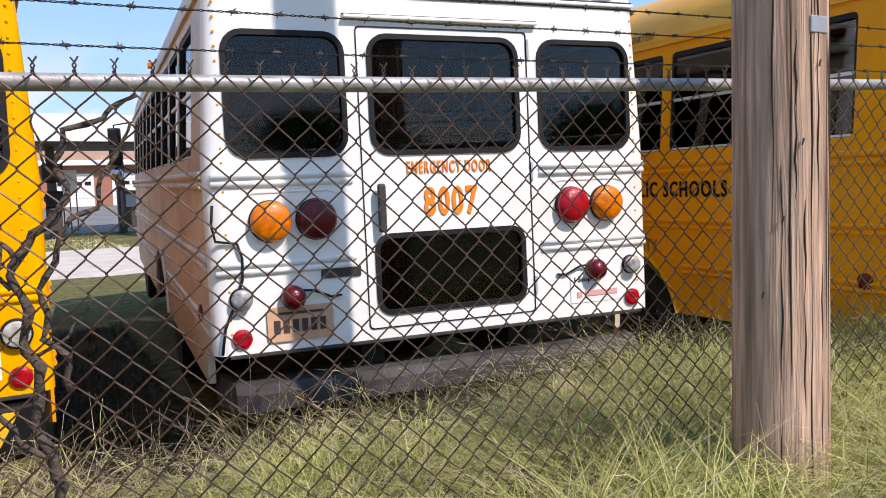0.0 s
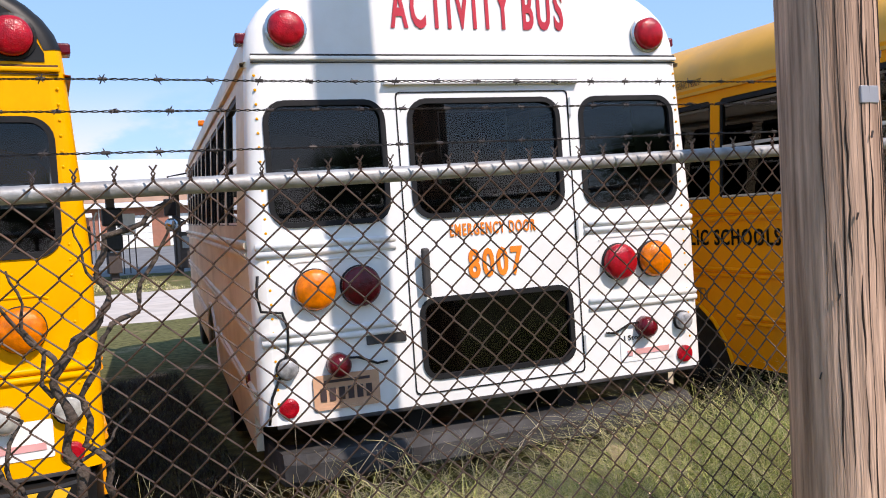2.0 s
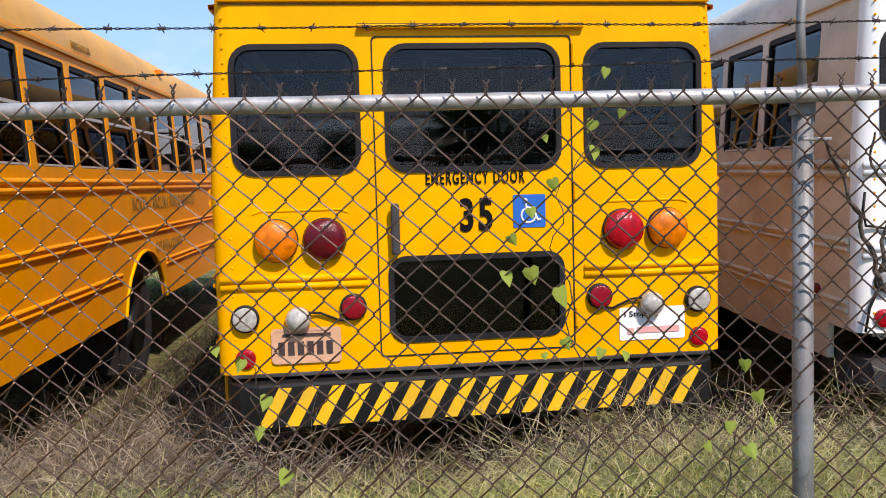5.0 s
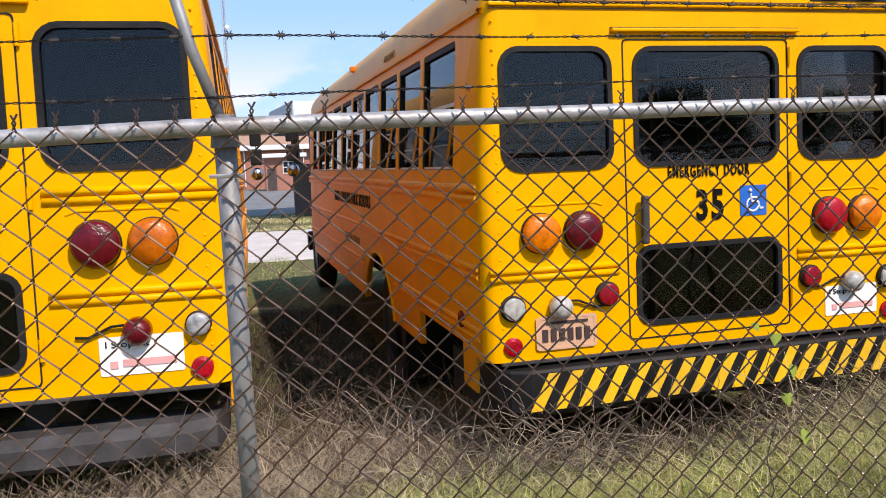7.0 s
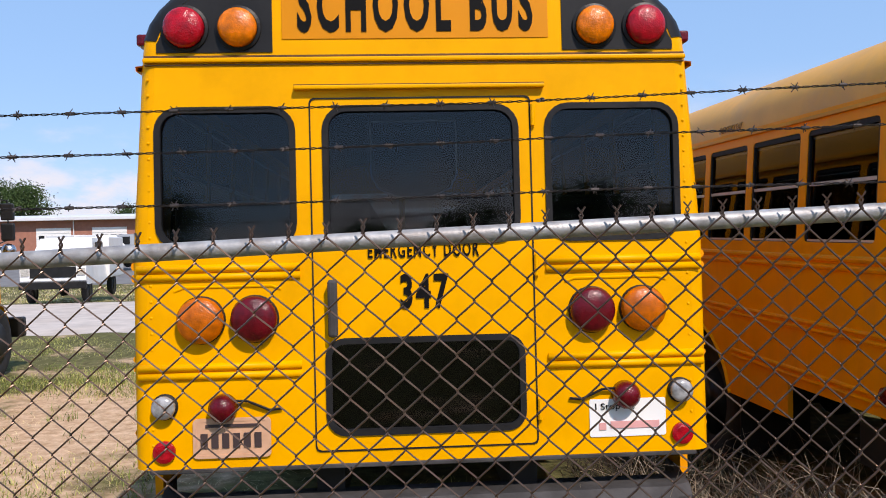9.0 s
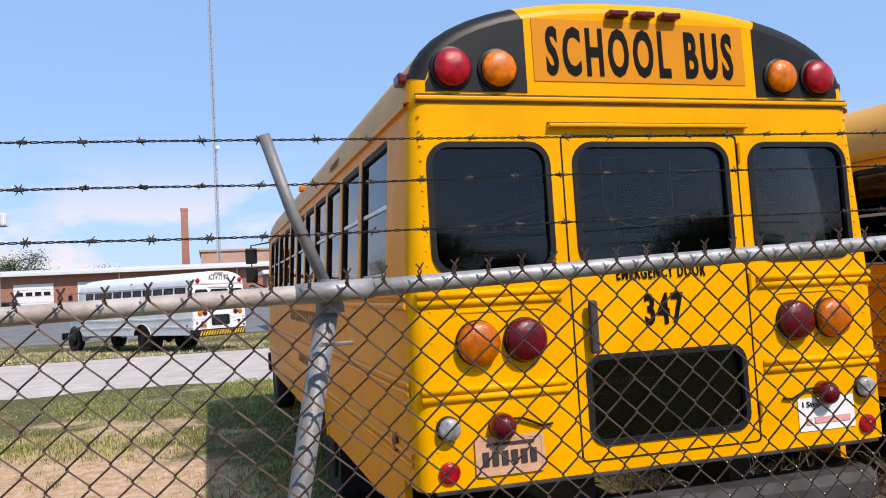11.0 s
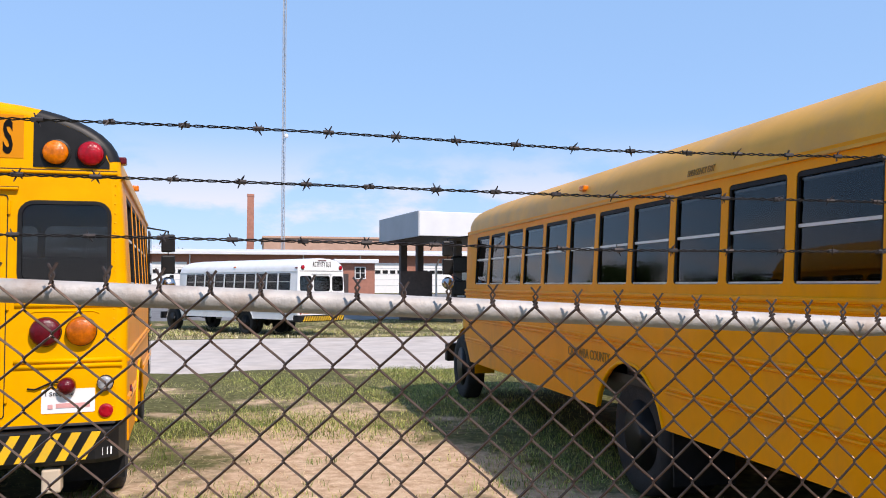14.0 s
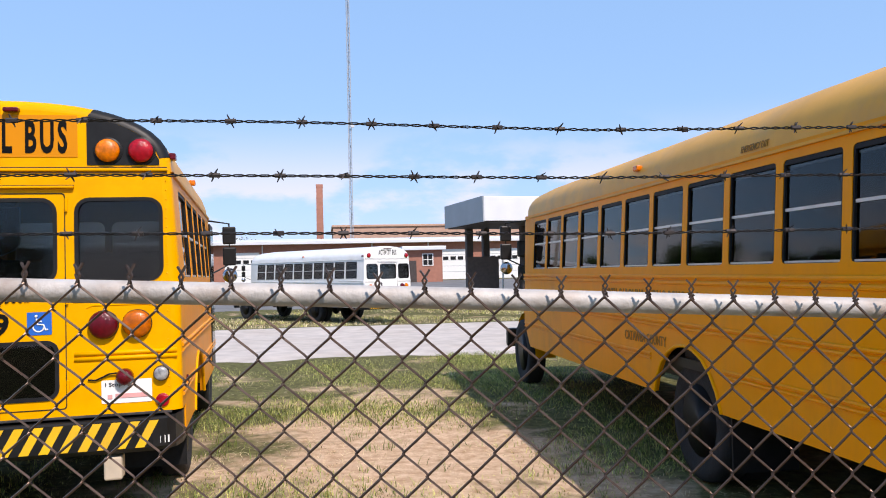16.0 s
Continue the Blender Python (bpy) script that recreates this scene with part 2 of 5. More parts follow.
def plate(outer, holes, thick, place):
    """A sheet with holes: loops of (u, v), a thickness, and place(u, v, w) for w from 0 to thick."""
    bm = bmesh.new()
    edges = []
    for loop in (outer, *holes):
        vs = [bm.verts.new((u, 0, v)) for u, v in loop]
        edges += [bm.edges.new((vs[i], vs[(i + 1) % len(vs)])) for i in range(len(vs))]
    bmesh.ops.triangle_fill(bm, edges=edges, use_beauty=True, use_dissolve=False)
    if thick:
        g = bmesh.ops.extrude_face_region(bm, geom=list(bm.faces))
        for v in g["geom"]:
            if isinstance(v, bmesh.types.BMVert):
                v.co.y = thick
    for v in bm.verts:
        v.co = Vector(place(v.co.x, v.co.z, v.co.y))
    return bm


def ring(outer, inner, thick, place):
    return plate(outer, [inner], thick, place)


def letters(name, text, mat, parent, m, width, height, label="", fatten=0.0, spacing=1.0):
    """Raised lettering, centred on the pose m (text runs along its x, its top towards y)."""
    cu = bpy.data.curves.new(name, "FONT")
    cu.body, cu.size, cu.extrude, cu.offset, cu.resolution_u = text, 1.0, 0.002, fatten, 3
    cu.space_character = spacing
    ob = bpy.data.objects.new(name, cu)
    scene.collection.objects.link(ob)
    me = bpy.data.meshes.new_from_object(ob.evaluated_get(bpy.context.evaluated_depsgraph_get()))
    bpy.data.objects.remove(ob)
    co = np.array([v.co[:] for v in me.vertices])
    lo, hi = co.min(0), co.max(0)
    for v in me.vertices:
        v.co = m @ Vector(((v.co.x - (lo[0] + hi[0]) / 2) * width / (hi[0] - lo[0]), (v.co.y - (lo[1] + hi[1]) / 2) * height / (hi[1] - lo[1]), v.co.z))
    me.materials.clear()
    me.materials.append(mat)
    if name != "letter":
        return part(name, me, mat, parent, label)
    src = bmesh.new()
    src.from_mesh(me)
    left = set(src.faces)
    while left:
        isle, todo = set(), [left.pop()]
        while todo:
            f = todo.pop()
            isle.add(f)
            for e in f.edges:
                for g in e.link_faces:
                    if g in left:
                        left.remove(g)
                        todo.append(g)
        one, known = bmesh.new(), {}
        for f in isle:
            for v in f.verts:
                if v not in known:
                    known[v] = one.verts.new(v.co)
            one.faces.new([known[v] for v in f.verts])
        part("letter", one, mat, parent, label)
    src.free()


# ---- school bus ----
HALF, ROOF_BASE, ROOF_RISE, ROOF_POWER, LEAN = 1.22, 2.55, 0.49, 2.42, 0.028


def half_at(z):
    return HALF if z < 1.75 else HALF - 0.05 * (z - 1.75) / 0.8


def rear_y(z):
    return LEAN * (z - 0.85)


def outline(inset, bottom=0.85):
    """The body's cross-section from the left skirt over the roof to the right skirt."""
    pts = [(-(half_at(z) - inset), z) for z in (bottom, 1.2, 1.75, 2.2, ROOF_BASE)]
    a, b = half_at(ROOF_BASE) - inset, ROOF_RISE - inset
    for k in range(1, 24):
        t = math.pi * (1 - k / 24)
        pts.append((math.copysign(a * abs(math.cos(t)) ** (2 / ROOF_POWER), math.cos(t)), ROOF_BASE + b * math.sin(t) ** (2 / ROOF_POWER)))
    return pts + [(-x, z) for x, z in reversed(pts[:5])]


def loft(sections, closed=False):
    bm = bmesh.new()
    rows = [[bm.verts.new(p) for p in s] for s in sections]
    for r0, r1 in zip(rows, rows[1:]):
        for k in range(len(r0) - (0 if closed else 1)):
            j = (k + 1) % len(r0)
            bm.faces.new((r0[k], r0[j], r1[j], r1[k]))
    return bm


def dome(radius, depth, x, z, y=0.0, ridge=0.0):
    prof = [(radius * 1.0, y + 0.004)]
    for k in range(0, 8):
        a = radians(90 * k / 7)
        prof.append((max(radius * math.cos(a), 0.001), y - 0.034 - depth * math.sin(a)))
    return lathe(prof, "y", 28, (x, 0, z))


LOW = 0.66
GUARD = [(-0.19, 2.30), (-0.19, 2.06), (-0.16, 2.00), (-0.08, 1.965), (0.0, 1.955), (0.08, 1.965), (0.16, 2.00), (0.19, 2.06), (0.19, 2.30)]


def school_bus(m, label, paint, roof_paint, number="", number_mat=INK, number_box=(0, 1.56, 0.2, 0.15), title="SCHOOL BUS", title_mat=INK, door_mat=INK,
               upper_rail=True, hazard=False, bumper_mat=BUMPER_GREY, access_sign=None, low_reds=False, detail=True, side_text=True, seats=True,
               black_cap=True, front_door=False, text_at=4.19, length=8.05, rear_wheel=3.37, emblem=False, hook=False, skirt_gap=None, dull_amber=False):
    bus = thing("school_bus", m, label, "bus", "parked school buses")
    seam = SEAM_LINE if paint is YELLOW else BUMPER_GREY
    flank_paint = FLANK if paint is YELLOW else roof_paint

    def flat(u, v, w):  # on the rear face
        return (u, rear_y(v) + w, v)

    # rear wall with three windows and a lower pane
    w_side = [rounded(s * 0.82 - 0.28, s * 0.82 + 0.28, 1.77, 2.34, 0.09) for s in (-1, 1)]
    w_mid = rounded(-0.405, 0.405, 1.77, 2.34, 0.09)
    w_low = rounded(-0.41, 0.41, 0.975, 1.36, 0.07)
    wall = outline(0.07)
    part("rear_wall", plate(wall, [*w_side, w_mid, w_low], 0.03, flat), paint, bus)
    arcs = []
    for k in range(6):
        a = radians(90 * k / 5)
        arcs.append([(x, rear_y(z) + 0.07 * (1 - math.sin(a)), z) for x, z in outline(0.07 * (1 - math.cos(a)))][::1])
    part("rear_corner_trim", loft(arcs), paint, bus, smooth=True)
    # roof skin
    roof = []
    for y in (0.07, 0.5, 2, 4, length - 0.6, length - 0.25, length - 0.1, length):
        drop = 0 if y < length - 0.3 else 0.03 if y < length - 0.05 else 0.1
        sec = [(x * (1 - drop * 0.3), max(y, 0.07 + rear_y(z)), z - drop * max(0, (z - 2.5) * 1.2)) for x, z in outline(0.0)[4:-4]]
        roof.append(sec)
    part("roof", loft(roof), roof_paint, bus, smooth=True)
    inner = [[(x * 0.97, y, z - 0.04) for x, z in outline(0.02)[4:-4]] for y in (0.12, length - 0.1)]
    part("headliner", loft(inner), INSIDE, bus)
    # flanks
    edges = [(0.5, 1.195)] + [(1.28 + 0.70 * k, 1.895 + 0.70 * k) for k in range(int((length - 1.75) / 0.70))]
    holes = [rounded(a, b, 1.78, 2.45, 0.03, 2) for a, b in edges]
    arch = [(rear_wheel + 0.64 * math.cos(radians(a)), 0.50 + 0.62 * math.sin(radians(a))) for a in range(165, 14, -15)]
    gap = [(skirt_gap[0], LOW), (skirt_gap[0], 0.88), (skirt_gap[1], 0.88), (skirt_gap[1], LOW)] if skirt_gap else []
    tail = 0.19 if skirt_gap else 0.3
    shape = [(0.07, 0.85), (tail, 0.85), (tail, LOW), *gap, *[(y, max(LOW, z)) for y, z in arch], (length - 0.3, LOW), (length, 1.0), (length, 2.56), (0.12, 2.56)]
    for s in (-1, 1):
        side = lambda u, v, w, s=s: (s * (half_at(v) - w), u, v)
        part("side_wall", plate(shape, holes, 0.035, side), flank_paint, bus)
        for z, h in ((1.69, 0.022), (1.64, 0.022), (1.298, 0.017), (1.258, 0.017), (0.988, 0.017), (0.948, 0.017)):
            y1 = length - 0.05
            spans = [(0.09, rear_wheel - 0.67), (rear_wheel + 0.68, y1)] if z < 1.0 else [(0.09, y1)]
            for a, b in spans:
                bm = loft([[(s * (HALF + d), y, z + e) for d, e in ((-0.005, -h), (0.012, -h * 0.6), (0.016, 0), (0.012, h * 0.6), (-0.005, h))] for y in (a, b)], closed=True)
                bmesh.ops.holes_fill(bm, edges=bm.edges)
                part("rub_rail", bm, flank_paint, bus)
        part("drip_rail", loft([[(s * (half_at(2.53) + d), y, 2.52 + e) for d, e in ((-0.01, -0.01), (0.02, -0.008), (0.022, 0.012), (-0.01, 0.016))] for y in (0.08, length - 0.1)]), roof_paint, bus)
        for a, b in edges:
            g = plate([(a, 1.78), (b, 1.78), (b, 2.45), (a, 2.45)], [], 0.006, lambda u, v, w, s=s: (s * (half_at(v) - 0.022 - w), u, v))
            o = part("side_pane", g, GLASS, bus)
            part("window_channel", ring([(a + 0.001, 1.781), (b - 0.001, 1.781), (b - 0.001, 2.449), (a + 0.001, 2.449)], [(a + 0.016, 1.784), (b - 0.016, 1.784), (b - 0.016, 2.418), (a + 0.016, 2.418)], 0.016, lambda u, v, w, s=s: (s * (half_at(v) - 0.005 - w), u, v)), RUBBER, o)
            part("sash_bar", box(min(s * (half_at(2.4) - 0.036), s * (half_at(2.4) - 0.024)), max(s * (half_at(2.4) - 0.036), s * (half_at(2.4) - 0.024)), a + 0.02, b - 0.02, 2.396, 2.408), SASH, o)
            for z0, z1 in ((1.78, 1.797), (2.115, 2.135)):
                q = half_at(z0) + 0.008
                part("sash_bar", box(min(s * (q - 0.045), s * (q - 0.021)), max(s * (q - 0.045), s * (q - 0.021)), a, b, z0, z1), SASH, o, "bright aluminium sash bar")
        part("wheel_arch_lip", tube([(s * (HALF + 0.004), y, max(LOW, z)) for y, z in arch], 0.014, 6), paint, bus)
        part("marker_lamp", box(min(s * 1.12, s * 1.2), max(s * 1.12, s * 1.2), 0.12, 0.22, 2.63, 2.68, bevel=0.01), DARK_RED, bus, "small red roof marker")
        part("marker_lamp", box(min(s * 1.12, s * 1.18), max(s * 1.12, s * 1.18), length / 2, length / 2 + 0.1, 2.70, 2.75, bevel=0.01), AMBER, bus, "small amber roof marker")
        part("side_reflector", lathe([(0.045, 0), (0.045, 0.012), (0.02, 0.018)], "x", 16, (s * (HALF if s > 0 else HALF + 0.0), 0.42, 1.0)) if s > 0 else lathe([(0.045, 0), (0.045, -0.012), (0.02, -0.018)], "x", 16, (-HALF, 0.42, 1.0)), DARK_RED, bus)
    # window seals and panes on the rear
    for k, (loop, (x0, x1, z0, z1, r)) in enumerate(((w_side[0], (-1.10, -0.54, 1.77, 2.34, 0.09)), (w_side[1], (0.54, 1.10, 1.77, 2.34, 0.09)), (w_mid, (-0.405, 0.405, 1.77, 2.34, 0.09)), (w_low, (-0.41, 0.41, 0.975, 1.36, 0.07)))):
        o = part("rear_pane", plate(rounded(x0 + 0.005, x1 - 0.005, z0 + 0.005, z1 - 0.005, r), [], 0.006, lambda u, v, w: (u, rear_y(v) + 0.012 + w, v)), GLASS, bus)
        part("rubber_seal", ring(rounded(x0 - 0.012, x1 + 0.012, z0 - 0.012, z1 + 0.012, r + 0.012), rounded(x0 + 0.014, x1 - 0.014, z0 + 0.014, z1 - 0.014, r - 0.014), 0.02, lambda u, v, w: (u, rear_y(v) - 0.008 + w, v)), RUBBER, o)
    if detail:
        gd = part("window_guard", ring(GUARD, [(x * 0.965, 2.13 + (z - 2.13) * 0.965) for x, z in GUARD], 0.006, lambda u, v, w: (u - 0.03, rear_y(v) + 0.10 + w, v)), SASH, bus, "thin pale edge of a clear guard inside the door window")
        part("guard_sheet", plate(GUARD, [], 0.003, lambda u, v, w: (u - 0.03, rear_y(v) + 0.107 + w, v)), GLASS, gd)
    # sheet added behind the lower pane so the glass reads black
    part("pane_backing", box(-0.44, 0.44, 0.05, 0.07, 0.95, 1.40), BLACK, bus, "added black sheet behind the lower pane")
    # emergency door: raised edge, drip cap, hinges, handle
    door = part("emergency_door", ring(rounded(-0.47, 0.47, 0.90, 2.385, 0.02, 2), rounded(-0.464, 0.464, 0.906, 2.379, 0.02, 2), 0.006, lambda u, v, w: (u, rear_y(v) - 0.004 + w, v)), RUBBER, bus, "dark seam of the rear emergency door")
    part("handle", box(-0.405, -0.365, -0.035, 0.0, 1.38, 1.62, bevel=0.012), BUMPER_GREY, door, "grey lever handle")
    for z in (1.05, 1.66, 2.30):
        part("hinge", tube([(0.478, rear_y(z) - 0.012, z - 0.045), (0.478, rear_y(z) - 0.012, z + 0.045)], 0.010, 8), paint, door)
    part("drip_cap", box(-0.53, 0.53, rear_y(2.43) - 0.032, rear_y(2.43) + 0.005, 2.417, 2.434, bevel=0.005), paint, bus)
    part("drip_seam", box(-0.53, 0.53, rear_y(2.43) - 0.012, rear_y(2.43) + 0.005, 2.436, 2.441), seam, bus, "dirty joint and shadow line")
    part("cap_moulding", box(-1.15, 1.15, rear_y(2.55) - 0.018, rear_y(2.55) + 0.01, 2.537, 2.557, bevel=0.006), paint, bus)
    # dark lines carry the dirty gap and the moulding's shadow in one colour
    for za, zb in ((2.559, 2.567), (2.526, 2.531)):
        part("cap_seam", box(-1.145, 1.145, rear_y(2.55) - 0.007, rear_y(2.55) + 0.01, za, zb), seam, bus, "dirty joint and shadow line")
    for s in (-1, 1):
        a, b = sorted((s * 0.52, s * 1.19))
        for z, wd in (((1.66, 0.03), (1.25, 0.03)) if upper_rail else ((1.27, 0.03),)):
            for dz in (0.018, -0.018):
                part("rear_rail", tube([(a, rear_y(z), z + dz), (b, rear_y(z), z + dz)], 0.017, 8), paint, bus, smooth=True)
        for k in range(24):
            z = 0.95 + k * 0.066
            if z < 2.5 and detail:
                part("rivet", RIVET, paint, bus).location = (s * 1.135, rear_y(z), z)
    # lamps
    y = rear_y(2.68)
    if black_cap:
        for s in (-1, 1):
            pts = [(0.615, 2.58), (0.615, ROOF_BASE + 0.42 * (1 - (0.615 / 1.10) ** ROOF_POWER) ** (1 / ROOF_POWER))]
            for k in range(1, 9):
                t = 0.615 + (1.095 - 0.615) * k / 8
                pts.append((t, ROOF_BASE + 0.42 * max(0.006, 1 - (t / 1.10) ** ROOF_POWER) ** (1 / ROOF_POWER)))
            pts.append((1.095, 2.58))
            part("black_panel", plate([(s * a, b) for a, b in pts], [], 0.004, lambda u, v, w: (u, rear_y(v) - 0.005 + w, v)), BLACK, bus, "black painted lamp field")
            edge, keep = [], [i for i, (x, z) in enumerate(outline(-0.002)) if s * x > 0.615 and z > 2.60]
            for k in range(6):
                t = radians(90 * k / 5)
                edge.append([(x, rear_y(z) - 0.003 + 0.070 * (1 - math.sin(t)), z) for i, (x, z) in enumerate(outline(0.07 * (1 - math.cos(t)) - 0.002)) if i in keep])
            part("black_edge", loft(edge), BLACK, bus, smooth=True)
    for s in (-1, 1):
        for x, z, r, mat, lab in ((0.975, 2.68, 0.084, RED_LENS, "red flasher lens"), (0.755, 2.68, 0.081, AMBER, "amber flasher lens")):
            if not black_cap and mat is AMBER:
                continue
            l = part("flasher_lamp", dome(r, 0.035, s * x, z, rear_y(z)), mat, bus, lab, smooth=True)
            part("lamp_rim", lathe([(r + 0.014, 0.002), (r + 0.014, -0.016), (r + 0.002, -0.02), (r - 0.004, 0.0)], "y", 28, (s * x, rear_y(z), z)), BLACK if black_cap else CHROME, l)
        # emblem bus: right brake lens in lit red, left dark for pole's shadow
        for x, mat, lab in ((0.93, DULL_AMBER if dull_amber else AMBER, "amber turn lens"), (0.71, RED_LENS if s > 0 and (low_reds or emblem) else DARK_RED, "brake lens in red or dark red")):
            l = part("tail_lamp", dome(0.096, 0.04, s * x, 1.464, rear_y(1.464)), mat, bus, lab, smooth=True)
            part("lamp_rim", lathe([(0.100, 0.002), (0.100, -0.014), (0.095, -0.018), (0.09, 0.0)], "y", 28, (s * x, rear_y(1.464), 1.464)), RUBBER, l)
        part("lamp_bead", tube([(s * 0.60, rear_y(1.60), 1.585), (s * 0.64, rear_y(1.60), 1.60), (s * 1.0, rear_y(1.60), 1.60), (s * 1.04, rear_y(1.60), 1.585)], 0.006, 6), paint, bus)
        l = part("reversing_lamp", dome(0.054 if low_reds else 0.048, 0.006 if low_reds else 0.02, s * 1.085, 1.11, rear_y(1.1)), CLEAR_LENS if low_reds else GREY_LENS, bus, "round clear reversing lens", smooth=True)
        part("lamp_rim", lathe([(0.064, 0.002), (0.064, -0.018), (0.052, -0.022), (0.048, 0)] if low_reds else [(0.054, 0.002), (0.054, -0.012), (0.048, -0.016), (0.044, 0)], "y", 24, (s * 1.085, rear_y(1.1), 1.11)), RUBBER, l)
        part("reflector", lathe([(0.046, 0.002), (0.046, -0.012), (0.03, -0.018)], "y", 20, (s * 1.09, 0, 0.925)), RED_LENS, bus, "round red reflector")
        if low_reds:
            l = part("stop_lamp", dome(0.053, 0.008, s * 0.59, 1.145, rear_y(1.1)), MID_RED, bus, "small round red stop lens", smooth=True)
            part("lamp_rim", lathe([(0.062, 0.002), (0.062, -0.018), (0.052, -0.022), (0.048, 0)], "y", 24, (s * 0.59, rear_y(1.1), 1.145)), RUBBER, l)
        x = s * 0.845
        l = part("plate_lamp" if s < 0 else "stop_lamp", dome(0.058, 0.05, x, 1.10, rear_y(1.1)), CLEAR_LENS if low_reds else DARK_RED, bus, "", smooth=True)
        part("cable", tube([(x - s * 0.03, rear_y(1.1) - 0.02, 1.13), (x - s * 0.10, rear_y(1.1) - 0.015, 1.125), (x - s * 0.19, rear_y(1.1) - 0.012, 1.085), (x - s * 0.24, rear_y(1.1) - 0.01, 1.09)], 0.006, 6), RUBBER, l)
    for x in (-0.14, 0, 0.14):
        part("clearance_lamp", box(x - 0.05, x + 0.05, rear_y(2.95) - 0.05, rear_y(2.95) + 0.02, 2.945, 2.975, bevel=0.008), DARK_RED, bus, "small red clearance lamp")
    # plate, sticker and lettering
    up = pose(0, 0, 0, 90 - math.degrees(LEAN), 0, 0)

    def on_rear(x, z, off=0.006):
        return pose(x, rear_y(z) - off, z) @ pose(0, 0, 0, 90 - math.degrees(LEAN), 0, 0)

    lp = part("licence_plate", plate(rounded(-0.965, -0.66, 0.90, 1.05, 0.015, 3), [], 0.003, lambda u, v, w: (u, rear_y(v) - 0.009 + w, v)), PLATE_TAN, bus, "faded tan licence plate")
    bm = bmesh.new()
    for k in range(6):
        add_box(bm, -0.94 + k * 0.044, -0.912 + k * 0.044, -0.012, -0.002, 0.935, 0.995)
    for a, b, z in ((-0.92, -0.70, 1.02),):
        add_box(bm, a, b, -0.010, -0.002, z, z + 0.012)
    part("plate_lettering", bm, PLATE_DARK, lp, "dark bars of the plate figures")
    part("plate_frame", ring(rounded(-0.972, -0.653, 0.893, 1.057, 0.018, 3), rounded(-0.958, -0.667, 0.907, 1.043, 0.012, 3), 0.006, lambda u, v, w: (u, rear_y(v) - 0.011 + w, v)), PLATE_TAN, lp)
    if detail:
        st = part("notice_sticker", plate(rounded(0.69, 1.02, 0.92, 1.08, 0.008, 2), [], 0.002, lambda u, v, w: (u, rear_y(v) - 0.004 + w, v)), STICKER, bus, "white notice sticker")
        letters("sticker_lettering", "I Stop At", INK, st, on_rear(0.80, 1.045), 0.17, 0.035)
        bm = bmesh.new()
        for a, b, z in ((0.73, 0.76, 0.95), (0.78, 0.99, 0.955)):
            add_box(bm, a, b, rear_y(z) - 0.008, rear_y(z) - 0.003, z, z + 0.03)
        part("sticker_bar", bm, PINK_INK, st)
    if title == "SCHOOL BUS":
        part("title_panel", plate([(-0.575, 2.635), (0.555, 2.635), (0.555, 2.93), (-0.575, 2.93)], [], 0.004, lambda u, v, w: (u, rear_y(v) - 0.004 + w, v)), SIGN_ORANGE, bus, "orange sign panel")
        letters("letter", title, title_mat, bus, on_rear(-0.01, 2.778, 0.006), 1.0, 0.235, fatten=0.03, spacing=1.3)
    else:
        letters("letter", title, title_mat, bus, on_rear(0.005, 2.80, 0.004), 0.94, 0.215, fatten=0.028, spacing=1.3)
    if detail:
        letters("door_lettering", "EMERGENCY DOOR", door_mat, bus, on_rear(0.0, number_box[1] + 0.175, 0.004), 0.47, 0.062, fatten=0.02, spacing=1.25)
        x, z, w, h = number_box
        letters("letter", number, number_mat, bus, on_rear(x, z, 0.004), w, h, fatten=0.032, spacing=1.2)
    if access_sign:
        x, z = access_sign
        sg = part("access_sign", plate(rounded(x - 0.078, x + 0.078, z - 0.078, z + 0.078, 0.006, 2), [], 0.002, lambda u, v, w: (u, rear_y(v) - 0.004 + w, v)), BLUE_SIGN, bus, "blue wheelchair access sign")
        y = rear_y(z) - 0.006
        bm = tube([(x + 0.035 * math.cos(radians(a)) - 0.005, y, z - 0.02 + 0.035 * math.sin(radians(a))) for a in range(120, 400, 20)], 0.005, 6)
        add_tube(bm, [(x - 0.018, y, z + 0.035), (x - 0.012, y, z - 0.005), (x + 0.024, y, z - 0.008), (x + 0.040, y, z - 0.045), (x + 0.055, y, z - 0.04)], 0.006, 6)
        add_tube(bm, [(x - 0.016, y, z + 0.016), (x + 0.018, y, z + 0.014)], 0.005, 6)
        bmesh.ops.create_icosphere(bm, subdivisions=1, radius=0.011, matrix=pose(x - 0.02, y, z + 0.052))
        part("symbol", bm, STICKER, sg)
    part("skirt_edge", box(-1.15, 1.15, -0.008, 0.03, 0.832, 0.85, bevel=0.004), BUMPER_GREY, bus, "dull grey metal skirt edge")
    # rear bumper
    bz0, bz1 = (0.585, 0.815) if hazard else (0.55, 0.70)
    by = -0.08 if hazard else -0.05
    lip = 0.012 if hazard else 0.04
    prof = [(by + 0.03, bz0), (by, bz0 + 0.03), (by, bz1 - lip), (by + lip, bz1), (by + 0.22, bz1), (by + 0.22, bz0)]
    sec = []
    for x, back in ((-1.21, 0.52), (-1.205, 0.26), (-1.17, 0.11), (-1.12, 0.04), (-1.03, 0), (1.03, 0), (1.12, 0.04), (1.17, 0.11), (1.205, 0.26), (1.21, 0.52)) if hazard else ((-1.17, 0.30), (-1.13, 0.05), (-1.03, 0), (1.03, 0), (1.13, 0.05), (1.17, 0.30)):
        sec.append([(x, yy + back, zz) for yy, zz in prof])
    bm = loft(sec, closed=True)
